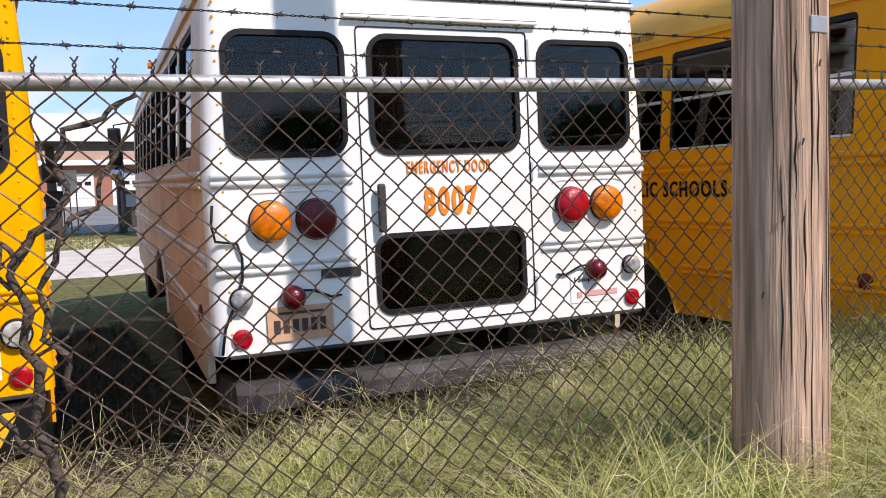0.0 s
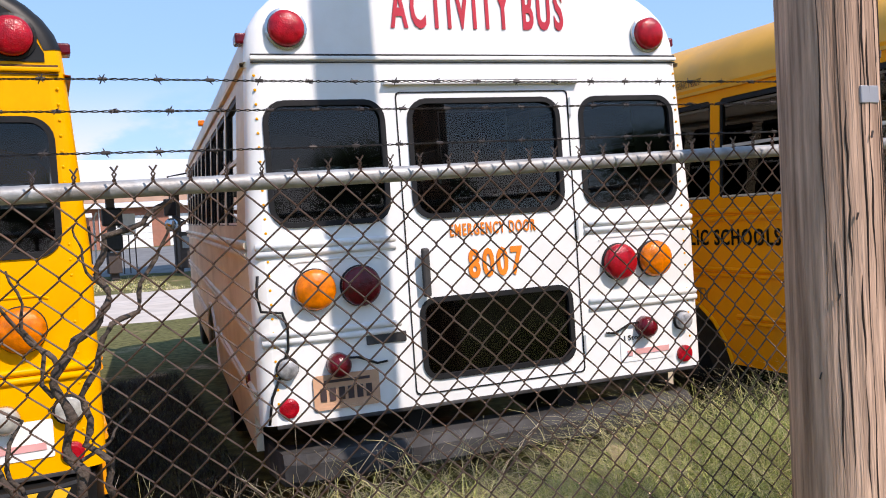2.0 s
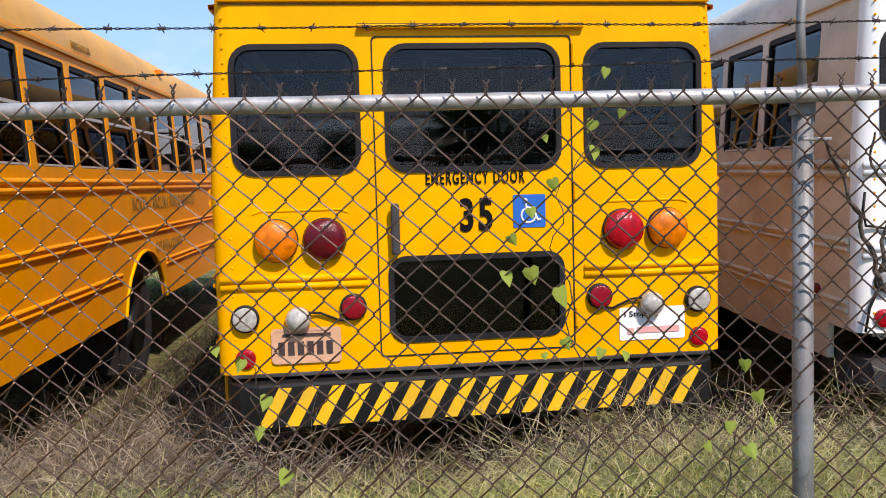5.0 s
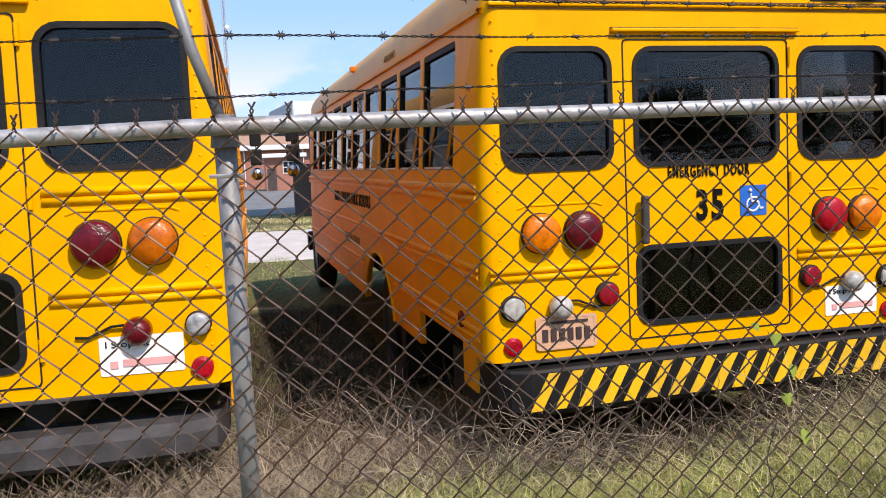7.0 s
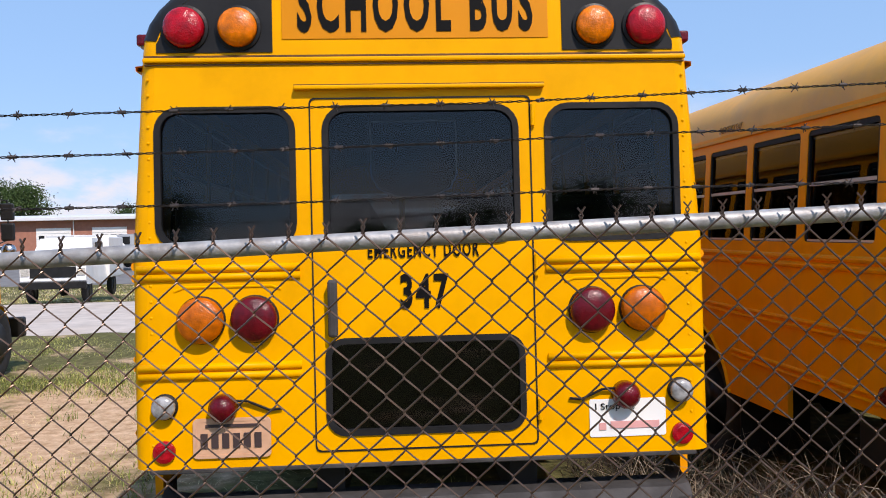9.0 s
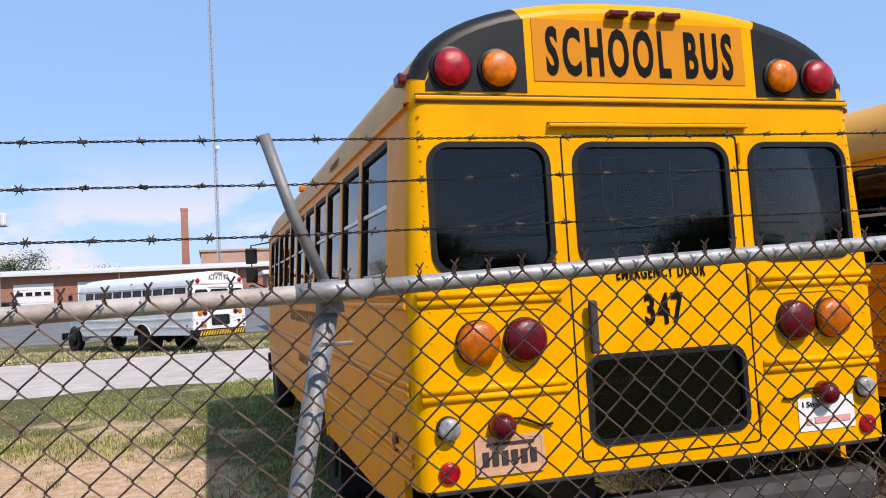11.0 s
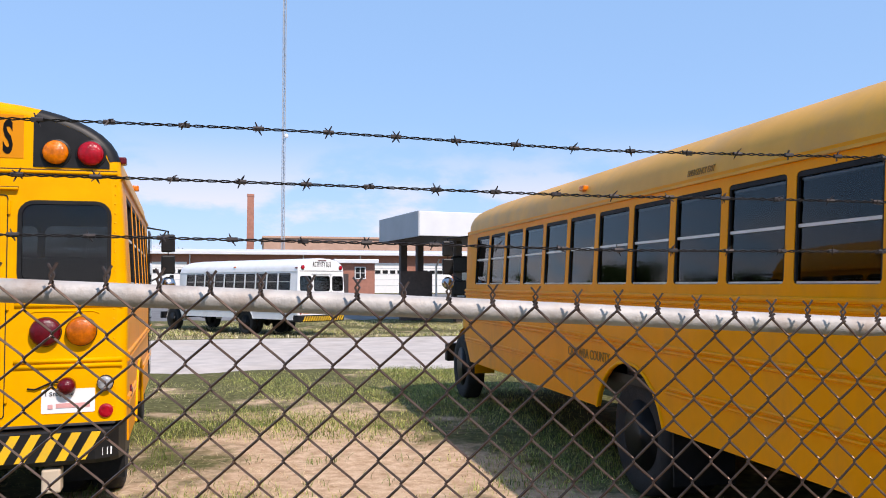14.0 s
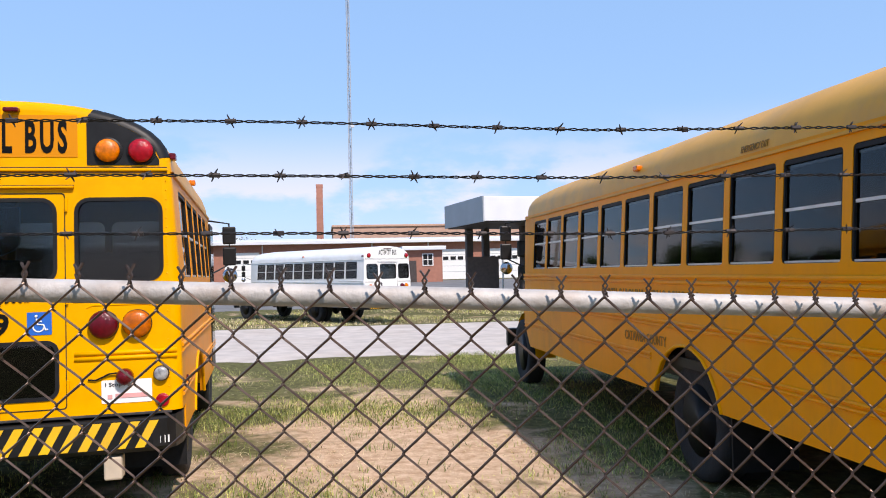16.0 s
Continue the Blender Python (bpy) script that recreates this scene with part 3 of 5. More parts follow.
    bmesh.ops.holes_fill(bm, edges=bm.edges)
    bp = part("bumper", bm, BLACK if hazard else bumper_mat, bus, "black steel bumper" if hazard else "dusty steel bumper")
    if hazard:
        for k in range(17):
            x = -1.02 + k * 0.122
            q = bmesh.new()
            vs = [q.verts.new(p) for p in ((x - 0.020, by - 0.004, bz0 + 0.034), (x + 0.040, by - 0.004, bz0 + 0.034), (x + 0.138, by - 0.004, bz1 - 0.016), (x + 0.078, by - 0.004, bz1 - 0.016))]
            q.faces.new(vs)
            bmesh.ops.extrude_face_region(q, geom=list(q.faces))
            for v in list(q.verts)[4:]:
                v.co.y += 0.003
            part("hazard_stripe", q, HAZARD, bp)
        if hook:
            for k, xm in enumerate((1.06, 1.09, 1.115)):
                part("bumper_mark", box(xm, xm + 0.018, by + 0.02 + 0.012 * k, by + 0.05, bz0 + 0.05, bz0 + 0.10), STICKER, bp, "worn white lettering as bars")
    # underside, wheels, front
    # floor coloured black to deepen the shade beneath the bus
    bm = box(-1.15, 1.15, 0.1, length - 0.1, 0.92, 1.0)
    part("floor", bm, BLACK, bus)
    bm = box(-0.48, -0.36, 0.12, length + 1.2, 0.62, 0.84)
    add_box(bm, 0.36, 0.48, 0.12, length + 1.2, 0.62, 0.84)
    for yy in (0.5, 1.0, 2.0, length - 2.2, length - 1.0):
        add_box(bm, -0.95, 0.95, yy, yy + 0.08, 0.80, 0.92)
    part("chassis", bm, BLACK, bus)
    bm = tube([(-0.95, rear_wheel, 0.5), (0.95, rear_wheel, 0.5)], 0.09, 10)
    add_tube(bm, [(0, rear_wheel - 0.17, 0.5), (0, rear_wheel, 0.5), (0, rear_wheel + 0.23, 0.5)], [0.1, 0.2, 0.1], 12)
    part("rear_axle", bm, BLACK, bus)
    for s in (-1, 1):
        for yy, x in ((rear_wheel, s * 0.99), (rear_wheel, s * 0.70), (length + 0.62, s * 0.99)):
            w = part("wheel", RIM, BLACK, bus, "dark steel wheel")
            w.location = (x, yy, 0.50)
            part("tyre", TYRE_MESH, TYRE, w)
        if detail:
            part("mud_flap", box(min(s * 0.62, s * 1.15), max(s * 0.62, s * 1.15), rear_wheel - 0.64, rear_wheel - 0.62, 0.22, 0.85), RUBBER, bus, "black rubber mud flap")
    if emblem:
        part("maker_badge", box(-0.70, -0.50, rear_y(1.2) - 0.01, rear_y(1.2), 1.175, 1.225, bevel=0.004), BUMPER_GREY, bus, "grey metal maker badge")
        part("loose_cable", tube([(x, rear_y(z) - 0.015, z) for x, z in ((-1.19, 1.55), (-1.20, 1.46), (-1.185, 1.385), (-1.09, 1.37), (-1.07, 1.30), (-1.075, 1.20), (-1.12, 1.08), (-1.165, 0.98), (-1.185, 0.86))], 0.007, 6), RUBBER, bus, "loose black cable", smooth=True)
    if hook:
        part("tow_block", box(0.70, 0.82, -0.04, 0.10, 0.40, 0.56, bevel=0.015), material("pale_worn_wood", (0.55, 0.45, 0.33), 0.8), bus, "pale block under the bumper")
    # nose with bonnet
    nose = []
    for yy, hw, zt in ((length, 1.02, 1.74), (length + 0.6, 0.98, 1.66), (length + 1.25, 0.92, 1.55), (length + 1.4, 0.86, 1.40)):
        nose.append([(-hw, yy, 1.0), (-hw, yy, zt - 0.18), (-hw + 0.1, yy, zt - 0.05), (-hw + 0.3, yy, zt), (hw - 0.3, yy, zt), (hw - 0.1, yy, zt - 0.05), (hw, yy, zt - 0.18), (hw, yy, 1.0)])
    bm = loft(nose, closed=True)
    bmesh.ops.holes_fill(bm, edges=bm.edges)
    part("bonnet", bm, paint, bus)
    for s in (-1, 1):
        bm = loft([[(s * 0.75, length + 0.62 + r * math.cos(radians(a)), 0.5 + r * math.sin(radians(a))) for r in (0.6,) for a in range(-5, 186, 19)], [(s * 1.06, length + 0.62 + 0.6 * math.cos(radians(a)), 0.5 + 0.6 * math.sin(radians(a))) for a in range(-5, 186, 19)]])
        part("front_fender", bm, paint, bus)
        part("mirror_arm", tube([(s * 1.18, length - 0.05, 2.5), (s * 1.42, length + 0.25, 2.48), (s * 1.42, length + 0.27, 1.95), (s * 1.15, length + 0.1, 1.8)], 0.012, 6), BLACK, bus)
        part("mirror", box(s * 1.42 - 0.085, s * 1.42 + 0.085, length + 0.22, length + 0.29, 2.21, 2.44, bevel=0.02), BLACK, bus, "black rear-view mirror")
        part("mirror", box(s * 1.42 - 0.085, s * 1.42 + 0.085, length + 0.22, length + 0.29, 1.93, 2.17, bevel=0.02), BLACK, bus, "black rear-view mirror")
        part("convex_mirror", lathe([(0.085, 0.06), (0.095, 0.0), (0.06, -0.035), (0.01, -0.05)], "y", 18, (s * 1.42, length + 0.24, 1.80)), CHROME, bus, "round convex mirror", smooth=True)
    part("front_bumper", box(-1.15, 1.15, length + 1.45, length + 1.6, 0.5, 0.8, bevel=0.03), BLACK, bus)
    ws = plate(outline(0.06, 1.7), [rounded(-1.05, -0.04, 1.8, 2.5, 0.08), rounded(0.04, 1.05, 1.8, 2.5, 0.08)], 0.05, lambda u, v, w: (u, length - 0.16 + w, v))
    part("windscreen_frame", ws, paint, bus)
    part("windscreen", box(-1.06, 1.06, length - 0.15, length - 0.142, 1.79, 2.51), GLASS, bus)
    part("firewall", box(-1.16, 1.16, length - 0.1, length - 0.06, 0.95, 1.72), INSIDE, bus)
    if front_door:
        d = part("entrance_door", box(HALF - 0.01, HALF + 0.006, length - 0.72, length - 0.06, 0.72, 2.42, bevel=0.004), BLACK, bus, "dark folding entrance door")
        for a, b in ((length - 0.69, length - 0.42), (length - 0.38, length - 0.10)):
            for z0, z1 in ((0.85, 1.5), (1.58, 2.36)):
                part("door_pane", box(HALF + 0.007, HALF + 0.012, a, b, z0, z1), GLASS, d)
    if seats:
        for k in range(int((length - 1.2) / 0.69)):
            for s in (-1, 1):
                part("seat", SEAT_MESH, SEAT, bus).location = (s * 0.68, 0.45 + 0.69 * k, 1.0)
    if side_text:
        for s in (-1, 1):
            rot = pose(0, 0, 0, 90, 0, 90 * s)
            letters("letter", "NORTH CAROLINA PUBLIC SCHOOLS", INK_FADED if side_text == "worn" else INK, bus, pose(s * (HALF + 0.004), text_at, 1.515) @ rot, 2.25, 0.11, fatten=0.02, spacing=1.2)
            letters("exit_lettering", "EMERGENCY EXIT", INK_FADED, bus, pose(s * (half_at(2.56) + 0.006 - 0.002), 2.25, 2.60) @ pose(0, 0, 0, 90 - 12, 0, 90 * s), 0.36, 0.05)
            letters("letter", "CATAWBA COUNTY", INK_FADED, bus, pose(s * (HALF + 0.004), text_at, 1.12) @ rot, 0.97, 0.09, fatten=0.005)
    return bus


def seat_mesh():
    bm = box(-0.46, 0.46, -0.06, 0.06, 0.3, 0.98, bevel=0.05)
    add_box(bm, -0.46, 0.46, 0.02, 0.45, 0.32, 0.46, bevel=0.03)
    add_box(bm, -0.42, -0.38, 0.05, 0.40, 0, 0.33)
    add_box(bm, 0.38, 0.42, 0.05, 0.40, 0, 0.33)
    return mesh_from(bm, "seat")


def with_material(me, mat):
    me.materials.append(mat)
    return me


SEAT_MESH = with_material(seat_mesh(), SEAT)
RIVET = mesh_from(lathe([(0.007, 0.002), (0.006, -0.002), (0.003, -0.0035)], "y", 8), "rivet")
TYRE_MESH = with_material(mesh_from(lathe([(0.29, -0.11), (0.36, -0.13), (0.45, -0.13), (0.49, -0.11), (0.50, -0.06), (0.50, 0.06), (0.49, 0.11), (0.45, 0.13), (0.36, 0.13), (0.29, 0.11)], "x", 32), "tyre", True), TYRE)
RIM = with_material(mesh_from(lathe([(0.30, -0.115), (0.27, -0.10), (0.25, -0.03), (0.12, -0.02), (0.10, -0.08), (0.10, 0.08), (0.12, 0.02), (0.25, 0.03), (0.27, 0.10), (0.30, 0.115)], "x", 24), "wheel", True), BLACK)

# ---- ground ----
def smooth(a, b, t):
    t = min(1.0, max(0.0, (t - a) / (b - a)))
    return t * t * (3 - 2 * t)


def ground_z(x, y):
    bank = float(np.interp(x, (-9, -4, -1.5, 0, 2, 5, 8, 12), (0.10, 0.08, 0.14, 0.27, 0.36, 0.43, 0.55, 0.6)))
    near = bank * (1 - smooth(-0.9, 1.0, y)) if y > -1.3 else bank + 0.02 * min(20, -1.3 - y)
    far = 1.15 * smooth(36, 66, y) - 0.25 * smooth(24, 29, y)
    return near + far + 0.02 * noise.noise((x * 0.9, y * 0.9, 0))


def ground_sheet():
    xs = sorted({*np.round(np.arange(-12, 14.01, 0.35), 3), *np.arange(-60, 80, 6.0), -400.0, -200.0, -100.0, 120.0, 220.0, 400.0})
    ys = sorted({*np.round(np.arange(-5, 4.01, 0.25), 3), *np.arange(4.5, 30, 1.2), *np.arange(30, 120, 6.0), -60.0, -30.0, -15.0, -9.0, 200.0, 420.0})
    bm = bmesh.new()
    grid = [[bm.verts.new((x, y, ground_z(x, y))) for x in xs] for y in ys]
    for r0, r1 in zip(grid, grid[1:]):
        for k in range(len(xs) - 1):
            bm.faces.new((r0[k], r0[k + 1], r1[k + 1], r1[k]))
    return bm


def ground_material():
    m = material("dry_grass_and_bare_earth", (0.115, 0.11, 0.045), 0.95, vary=0.45, scale=9, bump=1.0, bump_scale=45, spec=0.05)
    n, l = m.node_tree.nodes, m.node_tree.links
    b = n["Principled BSDF"]
    grass = b.inputs["Base Color"].links[0].from_socket
    tc = n.new("ShaderNodeTexCoord")
    # bare reddish earth in a worn track between the buses and in scattered patches
    sep = n.new("ShaderNodeSeparateXYZ")
    l.new(tc.outputs["Object"], sep.inputs[0])
    dist = n.new("ShaderNodeMath")
    dist.operation = "ADD"
    dist.inputs[1].default_value = 3.5
    l.new(sep.outputs[0], dist.inputs[0])
    ab = n.new("ShaderNodeMath")
    ab.operation = "ABSOLUTE"
    l.new(dist.outputs[0], ab.inputs[0])
    tr = n.new("ShaderNodeMapRange")
    tr.inputs[1].default_value, tr.inputs[2].default_value, tr.inputs[3].default_value, tr.inputs[4].default_value = 0.3, 2.6, 0.30, 0.0
    l.new(ab.outputs[0], tr.inputs[0])
    ends = n.new("ShaderNodeMapRange")
    ends.inputs[1].default_value, ends.inputs[2].default_value, ends.inputs[3].default_value, ends.inputs[4].default_value = 6.0, 11.0, 1.0, 0.0
    l.new(sep.outputs[1], ends.inputs[0])
    mu = n.new("ShaderNodeMath")
    mu.operation = "MULTIPLY"
    l.new(tr.outputs[0], mu.inputs[0])
    l.new(ends.outputs[0], mu.inputs[1])
    front = n.new("ShaderNodeMapRange")
    front.inputs[1].default_value, front.inputs[2].default_value = -2.0, -0.8
    l.new(sep.outputs[1], front.inputs[0])
    mu2 = n.new("ShaderNodeMath")
    mu2.operation = "MULTIPLY"
    l.new(mu.outputs[0], mu2.inputs[0])
    l.new(front.outputs[0], mu2.inputs[1])
    mu = mu2
    no = n.new("ShaderNodeTexNoise")
    no.inputs["Scale"].default_value, no.inputs["Detail"].default_value, no.inputs["Roughness"].default_value = 0.75, 8, 0.62
    l.new(tc.outputs["Object"], no.inputs["Vector"])
    ad = n.new("ShaderNodeMath")
    l.new(no.outputs[0], ad.inputs[0])
    l.new(mu.outputs[0], ad.inputs[1])
    st = n.new("ShaderNodeMapRange")
    st.interpolation_type = "SMOOTHSTEP"
    st.inputs[1].default_value, st.inputs[2].default_value = 0.55, 0.72
    l.new(ad.outputs[0], st.inputs[0])
    n2 = n.new("ShaderNodeTexNoise")
    n2.inputs["Scale"].default_value, n2.inputs["Detail"].default_value, n2.inputs["Roughness"].default_value = 7, 12, 0.75
    l.new(tc.outputs["Object"], n2.inputs["Vector"])
    er = n.new("ShaderNodeValToRGB")
    er.color_ramp.elements[0].color, er.color_ramp.elements[1].color = (0.36, 0.23, 0.13, 1), (0.68, 0.50, 0.345, 1)
    er.color_ramp.elements[0].position, er.color_ramp.elements[1].position = 0.35, 0.65
    l.new(n2.outputs[0], er.inputs[0])
    mx = n.new("ShaderNodeMix")
    mx.data_type = "RGBA"
    l.new(st.outputs[0], mx.inputs[0])
    l.new(grass, mx.inputs[6])
    l.new(er.outputs[0], mx.inputs[7])
    l.new(mx.outputs[2], b.inputs["Base Color"])
    return m


tagged(part("ground", ground_sheet(), ground_material(), None, smooth=True), "patchy dry grass and bare earth ground", "ground", "", "structure")


def strip(name, x0, x1, y0, y1, mat, lift, wobble, label, cat):
    bm = bmesh.new()
    rows = []
    n = 60
    for k in range(n + 1):
        x = x0 + (x1 - x0) * k / n
        w0, w1 = wobble * noise.noise((x * 0.4, y0, 3)), wobble * noise.noise((x * 0.4, y1, 5))
        rows.append([bm.verts.new((x, y0 + w0 + (y1 - y0 + w1 - w0) * j / 8, ground_z(x, y0 + w0 + (y1 - y0 + w1 - w0) * j / 8) + (lift + 0.03 if 0 < j < 8 else -0.03))) for j in range(9)])
    for r0, r1 in zip(rows, rows[1:]):
        for j in range(8):
            bm.faces.new((r0[j], r0[j + 1], r1[j + 1], r1[j]))
    return tagged(part(name, bm, mat), label, cat, "", "structure")


GRAVEL = material("pale_gravel", (0.50, 0.44, 0.385), 0.95, vary=0.15, scale=2, bump=0.6, bump_scale=40, dirt=(0.35, 0.27, 0.2), dirt_scale=0.6, dirt_amount=0.4)
strip("gravel_road", -70, 80, 13.5, 25, GRAVEL, 0.01, 0.5, "pale gravel drive across the yard", "road")
strip("asphalt_yard", -70, 80, 40, 72, material("grey_asphalt", (0.16, 0.155, 0.15), 0.9, vary=0.2, scale=1), 0.02, 0.6, "grey asphalt yard before the buildings", "road")

# ---- buses ----
E_LEN, E_WHEEL, RIGHT_WHEEL = 4.75, 1.78, 2.44
school_bus(pose(0, 0, 0), "yellow school bus with fleet number 347 and grey bumper", YELLOW, YELLOW_ROOF, "347", number_box=(0.0, 1.56, 0.205, 0.15), side_text="worn", dull_amber=True, length=8.75)
school_bus(pose(3.603, 0.225, -0.079, 0.78, -0.09, 1.76), "yellow school bus numbered 35 with striped bumper", YELLOW, YELLOW_ROOF, "35", number_box=(0.0, 1.555, 0.155, 0.16), upper_rail=False, hazard=True, access_sign=(0.255, 1.565), low_reds=True, rear_wheel=2.84, skirt_gap=(0.42, 1.40))
school_bus(pose(6.705, 0.104, -0.006, 0.85, -0.5, -4.77), "white activity bus numbered 8007 with dusty, bounce-tinted flank", WHITE, WHITE_ROOF, "8007", ORANGE_INK, (0.0, 1.52, 0.30, 0.15), "ACTIVITY BUS", RED_INK, ORANGE_INK, black_cap=False, side_text=False, emblem=True)
school_bus(pose(-6.361, 2.849, -0.01, -0.22, -0.49, 4.77), "yellow school bus with wheelchair sign and striped bumper", YELLOW, YELLOW_ROOF, "19", number_box=(0.02, 1.49, 0.18, 0.15), hazard=True, access_sign=(0.30, 1.49), front_door=True, length=E_LEN, rear_wheel=E_WHEEL, hook=True, side_text=False, dull_amber=True)
school_bus(pose(9.95, -1.2, 0, 0, 0, 0), "yellow school bus parked beyond the white bus", YELLOW, YELLOW_ROOF, "", detail=False, text_at=2.5, rear_wheel=RIGHT_WHEEL)
far = school_bus(pose(-1.65, 28.8, -0.24, 0, 0, 37), "distant white activity bus on the grass strip", WHITE, WHITE, "", title="ACTIVITY BUS", title_mat=INK, hazard=True, detail=False, side_text=False, black_cap=False)

# ---- fence ----
RAIL = [(-12.0, 1.80), (-9.0, 1.80), (-7.0, 1.80), (-4.9, 1.775), (-4.0, 1.735), (-3.0, 1.685), (-1.8, 1.715), (-0.9, 1.75), (1.28, 1.825), (2.7, 1.84), (4.3, 1.845), (5.7, 1.875), (7.6, 1.93), (10.0, 2.0), (13.5, 2.05)]
FY = -1.45


def rail_z(x):
    return float(np.interp(x, [p[0] for p in RAIL], [p[1] for p in RAIL]))


fence = thing("chain_link_fence", pose(0, 0, 0), "galvanised chain-link fence topped with three barbed wires", "fence")
xs = np.arange(-12, 13.51, 0.3)
part("top_rail", tube([(x, FY, rail_z(x)) for x in [*xs[xs < -1.75], -1.76]], 0.0215, 12), RAIL_STEEL, fence, "pale sun-bleached rail", smooth=True)
part("top_rail", tube([(x, FY, rail_z(x)) for x in [-1.76, *xs[xs > -1.75]]], 0.0215, 12), STEEL, fence, "dull grey rail", smooth=True)
part("rail_sleeve", tube([(x, FY, rail_z(x)) for x in (-1.85, -1.67)], 0.0245, 12), STEEL, fence, smooth=True)
PITCH = 0.0857
bm = bmesh.new()
verts, faces = [], []


def wire_path(pts, r):
    base = len(verts)
    for i, p in enumerate(pts):
        a, b = pts[max(i - 1, 0)], pts[min(i + 1, len(pts) - 1)]
        d = (b - a).normalized()
        s = d.cross(Vector((0, 1, 0))).normalized()
        n2 = d.cross(s)
        for k in range(4):
            c = math.pi / 2 * k + 0.4
            verts.append(tuple(p + r * (s * math.cos(c) + n2 * math.sin(c))))
        if i:
            o = base + 4 * i
            for k in range(4):
                j = (k + 1) % 4
                faces.append((o - 4 + k, o - 4 + j, o + j, o + k))


n_wires = int(25.0 / (PITCH / 2))
for i in range(n_wires):
    x0 = -12 + i * PITCH / 2
    top = rail_z(x0) + 0.035
    low = ground_z(x0, FY) - 0.05
    rows = int((top - low) / (PITCH / 2))
    pts = []
    for k in range(rows + 1):
        side = 1 if (k + i) % 2 else -1
        z = top - 0.02 - k * PITCH / 2
        wob = 0.006 * noise.noise((x0 * 2, z * 2, 7))
        yy = FY - 0.029 - 0.026 * max(0, 1 - k / 6) + 0.010 * noise.noise((x0 * 0.8, z * 0.8, 1)) * min(1, k / 6)
        # each bend hooks round its neighbour
        pts.append(Vector((x0 + side * (PITCH / 4 - 0.003) + wob, yy + side * 0.0045, z + 0.0055)))
        pts.append(Vector((x0 + side * (PITCH / 4 + 0.0015) + wob, yy, z)))
        pts.append(Vector((x0 + side * (PITCH / 4 - 0.003) + wob, yy - side * 0.0045, z - 0.0055)))
    wire_path(pts, 0.0025)
me = bpy.data.meshes.new("mesh_fabric")
me.from_pydata(verts, [], faces)
tagged(part("mesh_fabric", me, WIRE, fence), "weathered diamond wire mesh", kind="stuff")
verts, faces = [], []
for i in range(n_wires // 2):
    x0 = -12 + i * PITCH - PITCH / 4
    z = rail_z(x0) + 0.008 + 0.006 * noise.noise((x0 * 9, 3, 1))
    wire_path([Vector((x0 + 0.004, FY - 0.056, z)), Vector((x0 - 0.004, FY - 0.052, z + 0.022)), Vector((x0 + 0.003, FY - 0.056, z + 0.032)), Vector((x0 + 0.009, FY - 0.058, z + 0.042))], 0.0025)
    wire_path([Vector((x0 - 0.004, FY - 0.052, z + 0.005)), Vector((x0 + 0.004, FY - 0.056, z + 0.022)), Vector((x0 - 0.003, FY - 0.052, z + 0.034)), Vector((x0 - 0.007, FY - 0.048, z + 0.04))], 0.0025)
me = bpy.data.meshes.new("fence_tip")
me.from_pydata(verts, [], faces)
tagged(part("fence_tip", me, WIRE, fence), "twisted wire ends above the rail", kind="stuff")
for x, tipx, footx, footy in ((-10.9, -10.95, -10.9, 0), (-7.9, -7.95, -7.85, 0), (-4.95, -5.05, -4.9, 0.05), (-1.765, -1.905, -2.06, 0.14), (1.28, 1.17, 1.28, 0.43), (4.30, 4.29, 4.26, -0.12), (9.6, 9.55, 9.6, 0), (12.6, 12.6, 12.6, 0)):
    z = rail_z(x)
    p = part("post", tube([(footx, FY + 0.055 + footy, 0.1), (x, FY + 0.05, z - 0.01)], 0.028, 12), POST_STEEL, fence, smooth=True)
    part("post_cap", tube([(x, FY + 0.05, z - 0.05), (x, FY + 0.05, z + 0.03)], [0.036, 0.028], 12), POST_STEEL, p)
    part("wire_arm", tube([(x, FY + 0.05, z), ((x + tipx) / 2 - 0.01, FY + 0.04, z + 0.19), (tipx, FY + 0.03, z + 0.375)], 0.0125 if x > 2 else 0.0145, 10), POST_STEEL, p, smooth=True)
    part("tie_band", tube([(x - 0.04, FY - 0.025, z - 0.12), (x + 0.04, FY - 0.025, z - 0.12)], 0.005, 6), STEEL, p)
BARB = bmesh.new()
for a in (25, 150):
    c, s = math.cos(radians(a)), math.sin(radians(a))
    add_tube(BARB, [(-0.006, -0.0125 * c, -0.0125 * s), (0, 0, 0.004), (0.006, 0.0125 * c, 0.0125 * s)], [0.0010, 0.0022, 0.0010], 4)
add_tube(BARB, [(-0.010, 0, 0), (0.010, 0, 0)], 0.0045, 6)
BARB_MESH = with_material(mesh_from(BARB, "barb"), RUST_WIRE)
WIRE_X = (-10, -4.6, -3.6, -1.8, 0.1, 1.3, 2.1, 4.0, 5.5, 11)
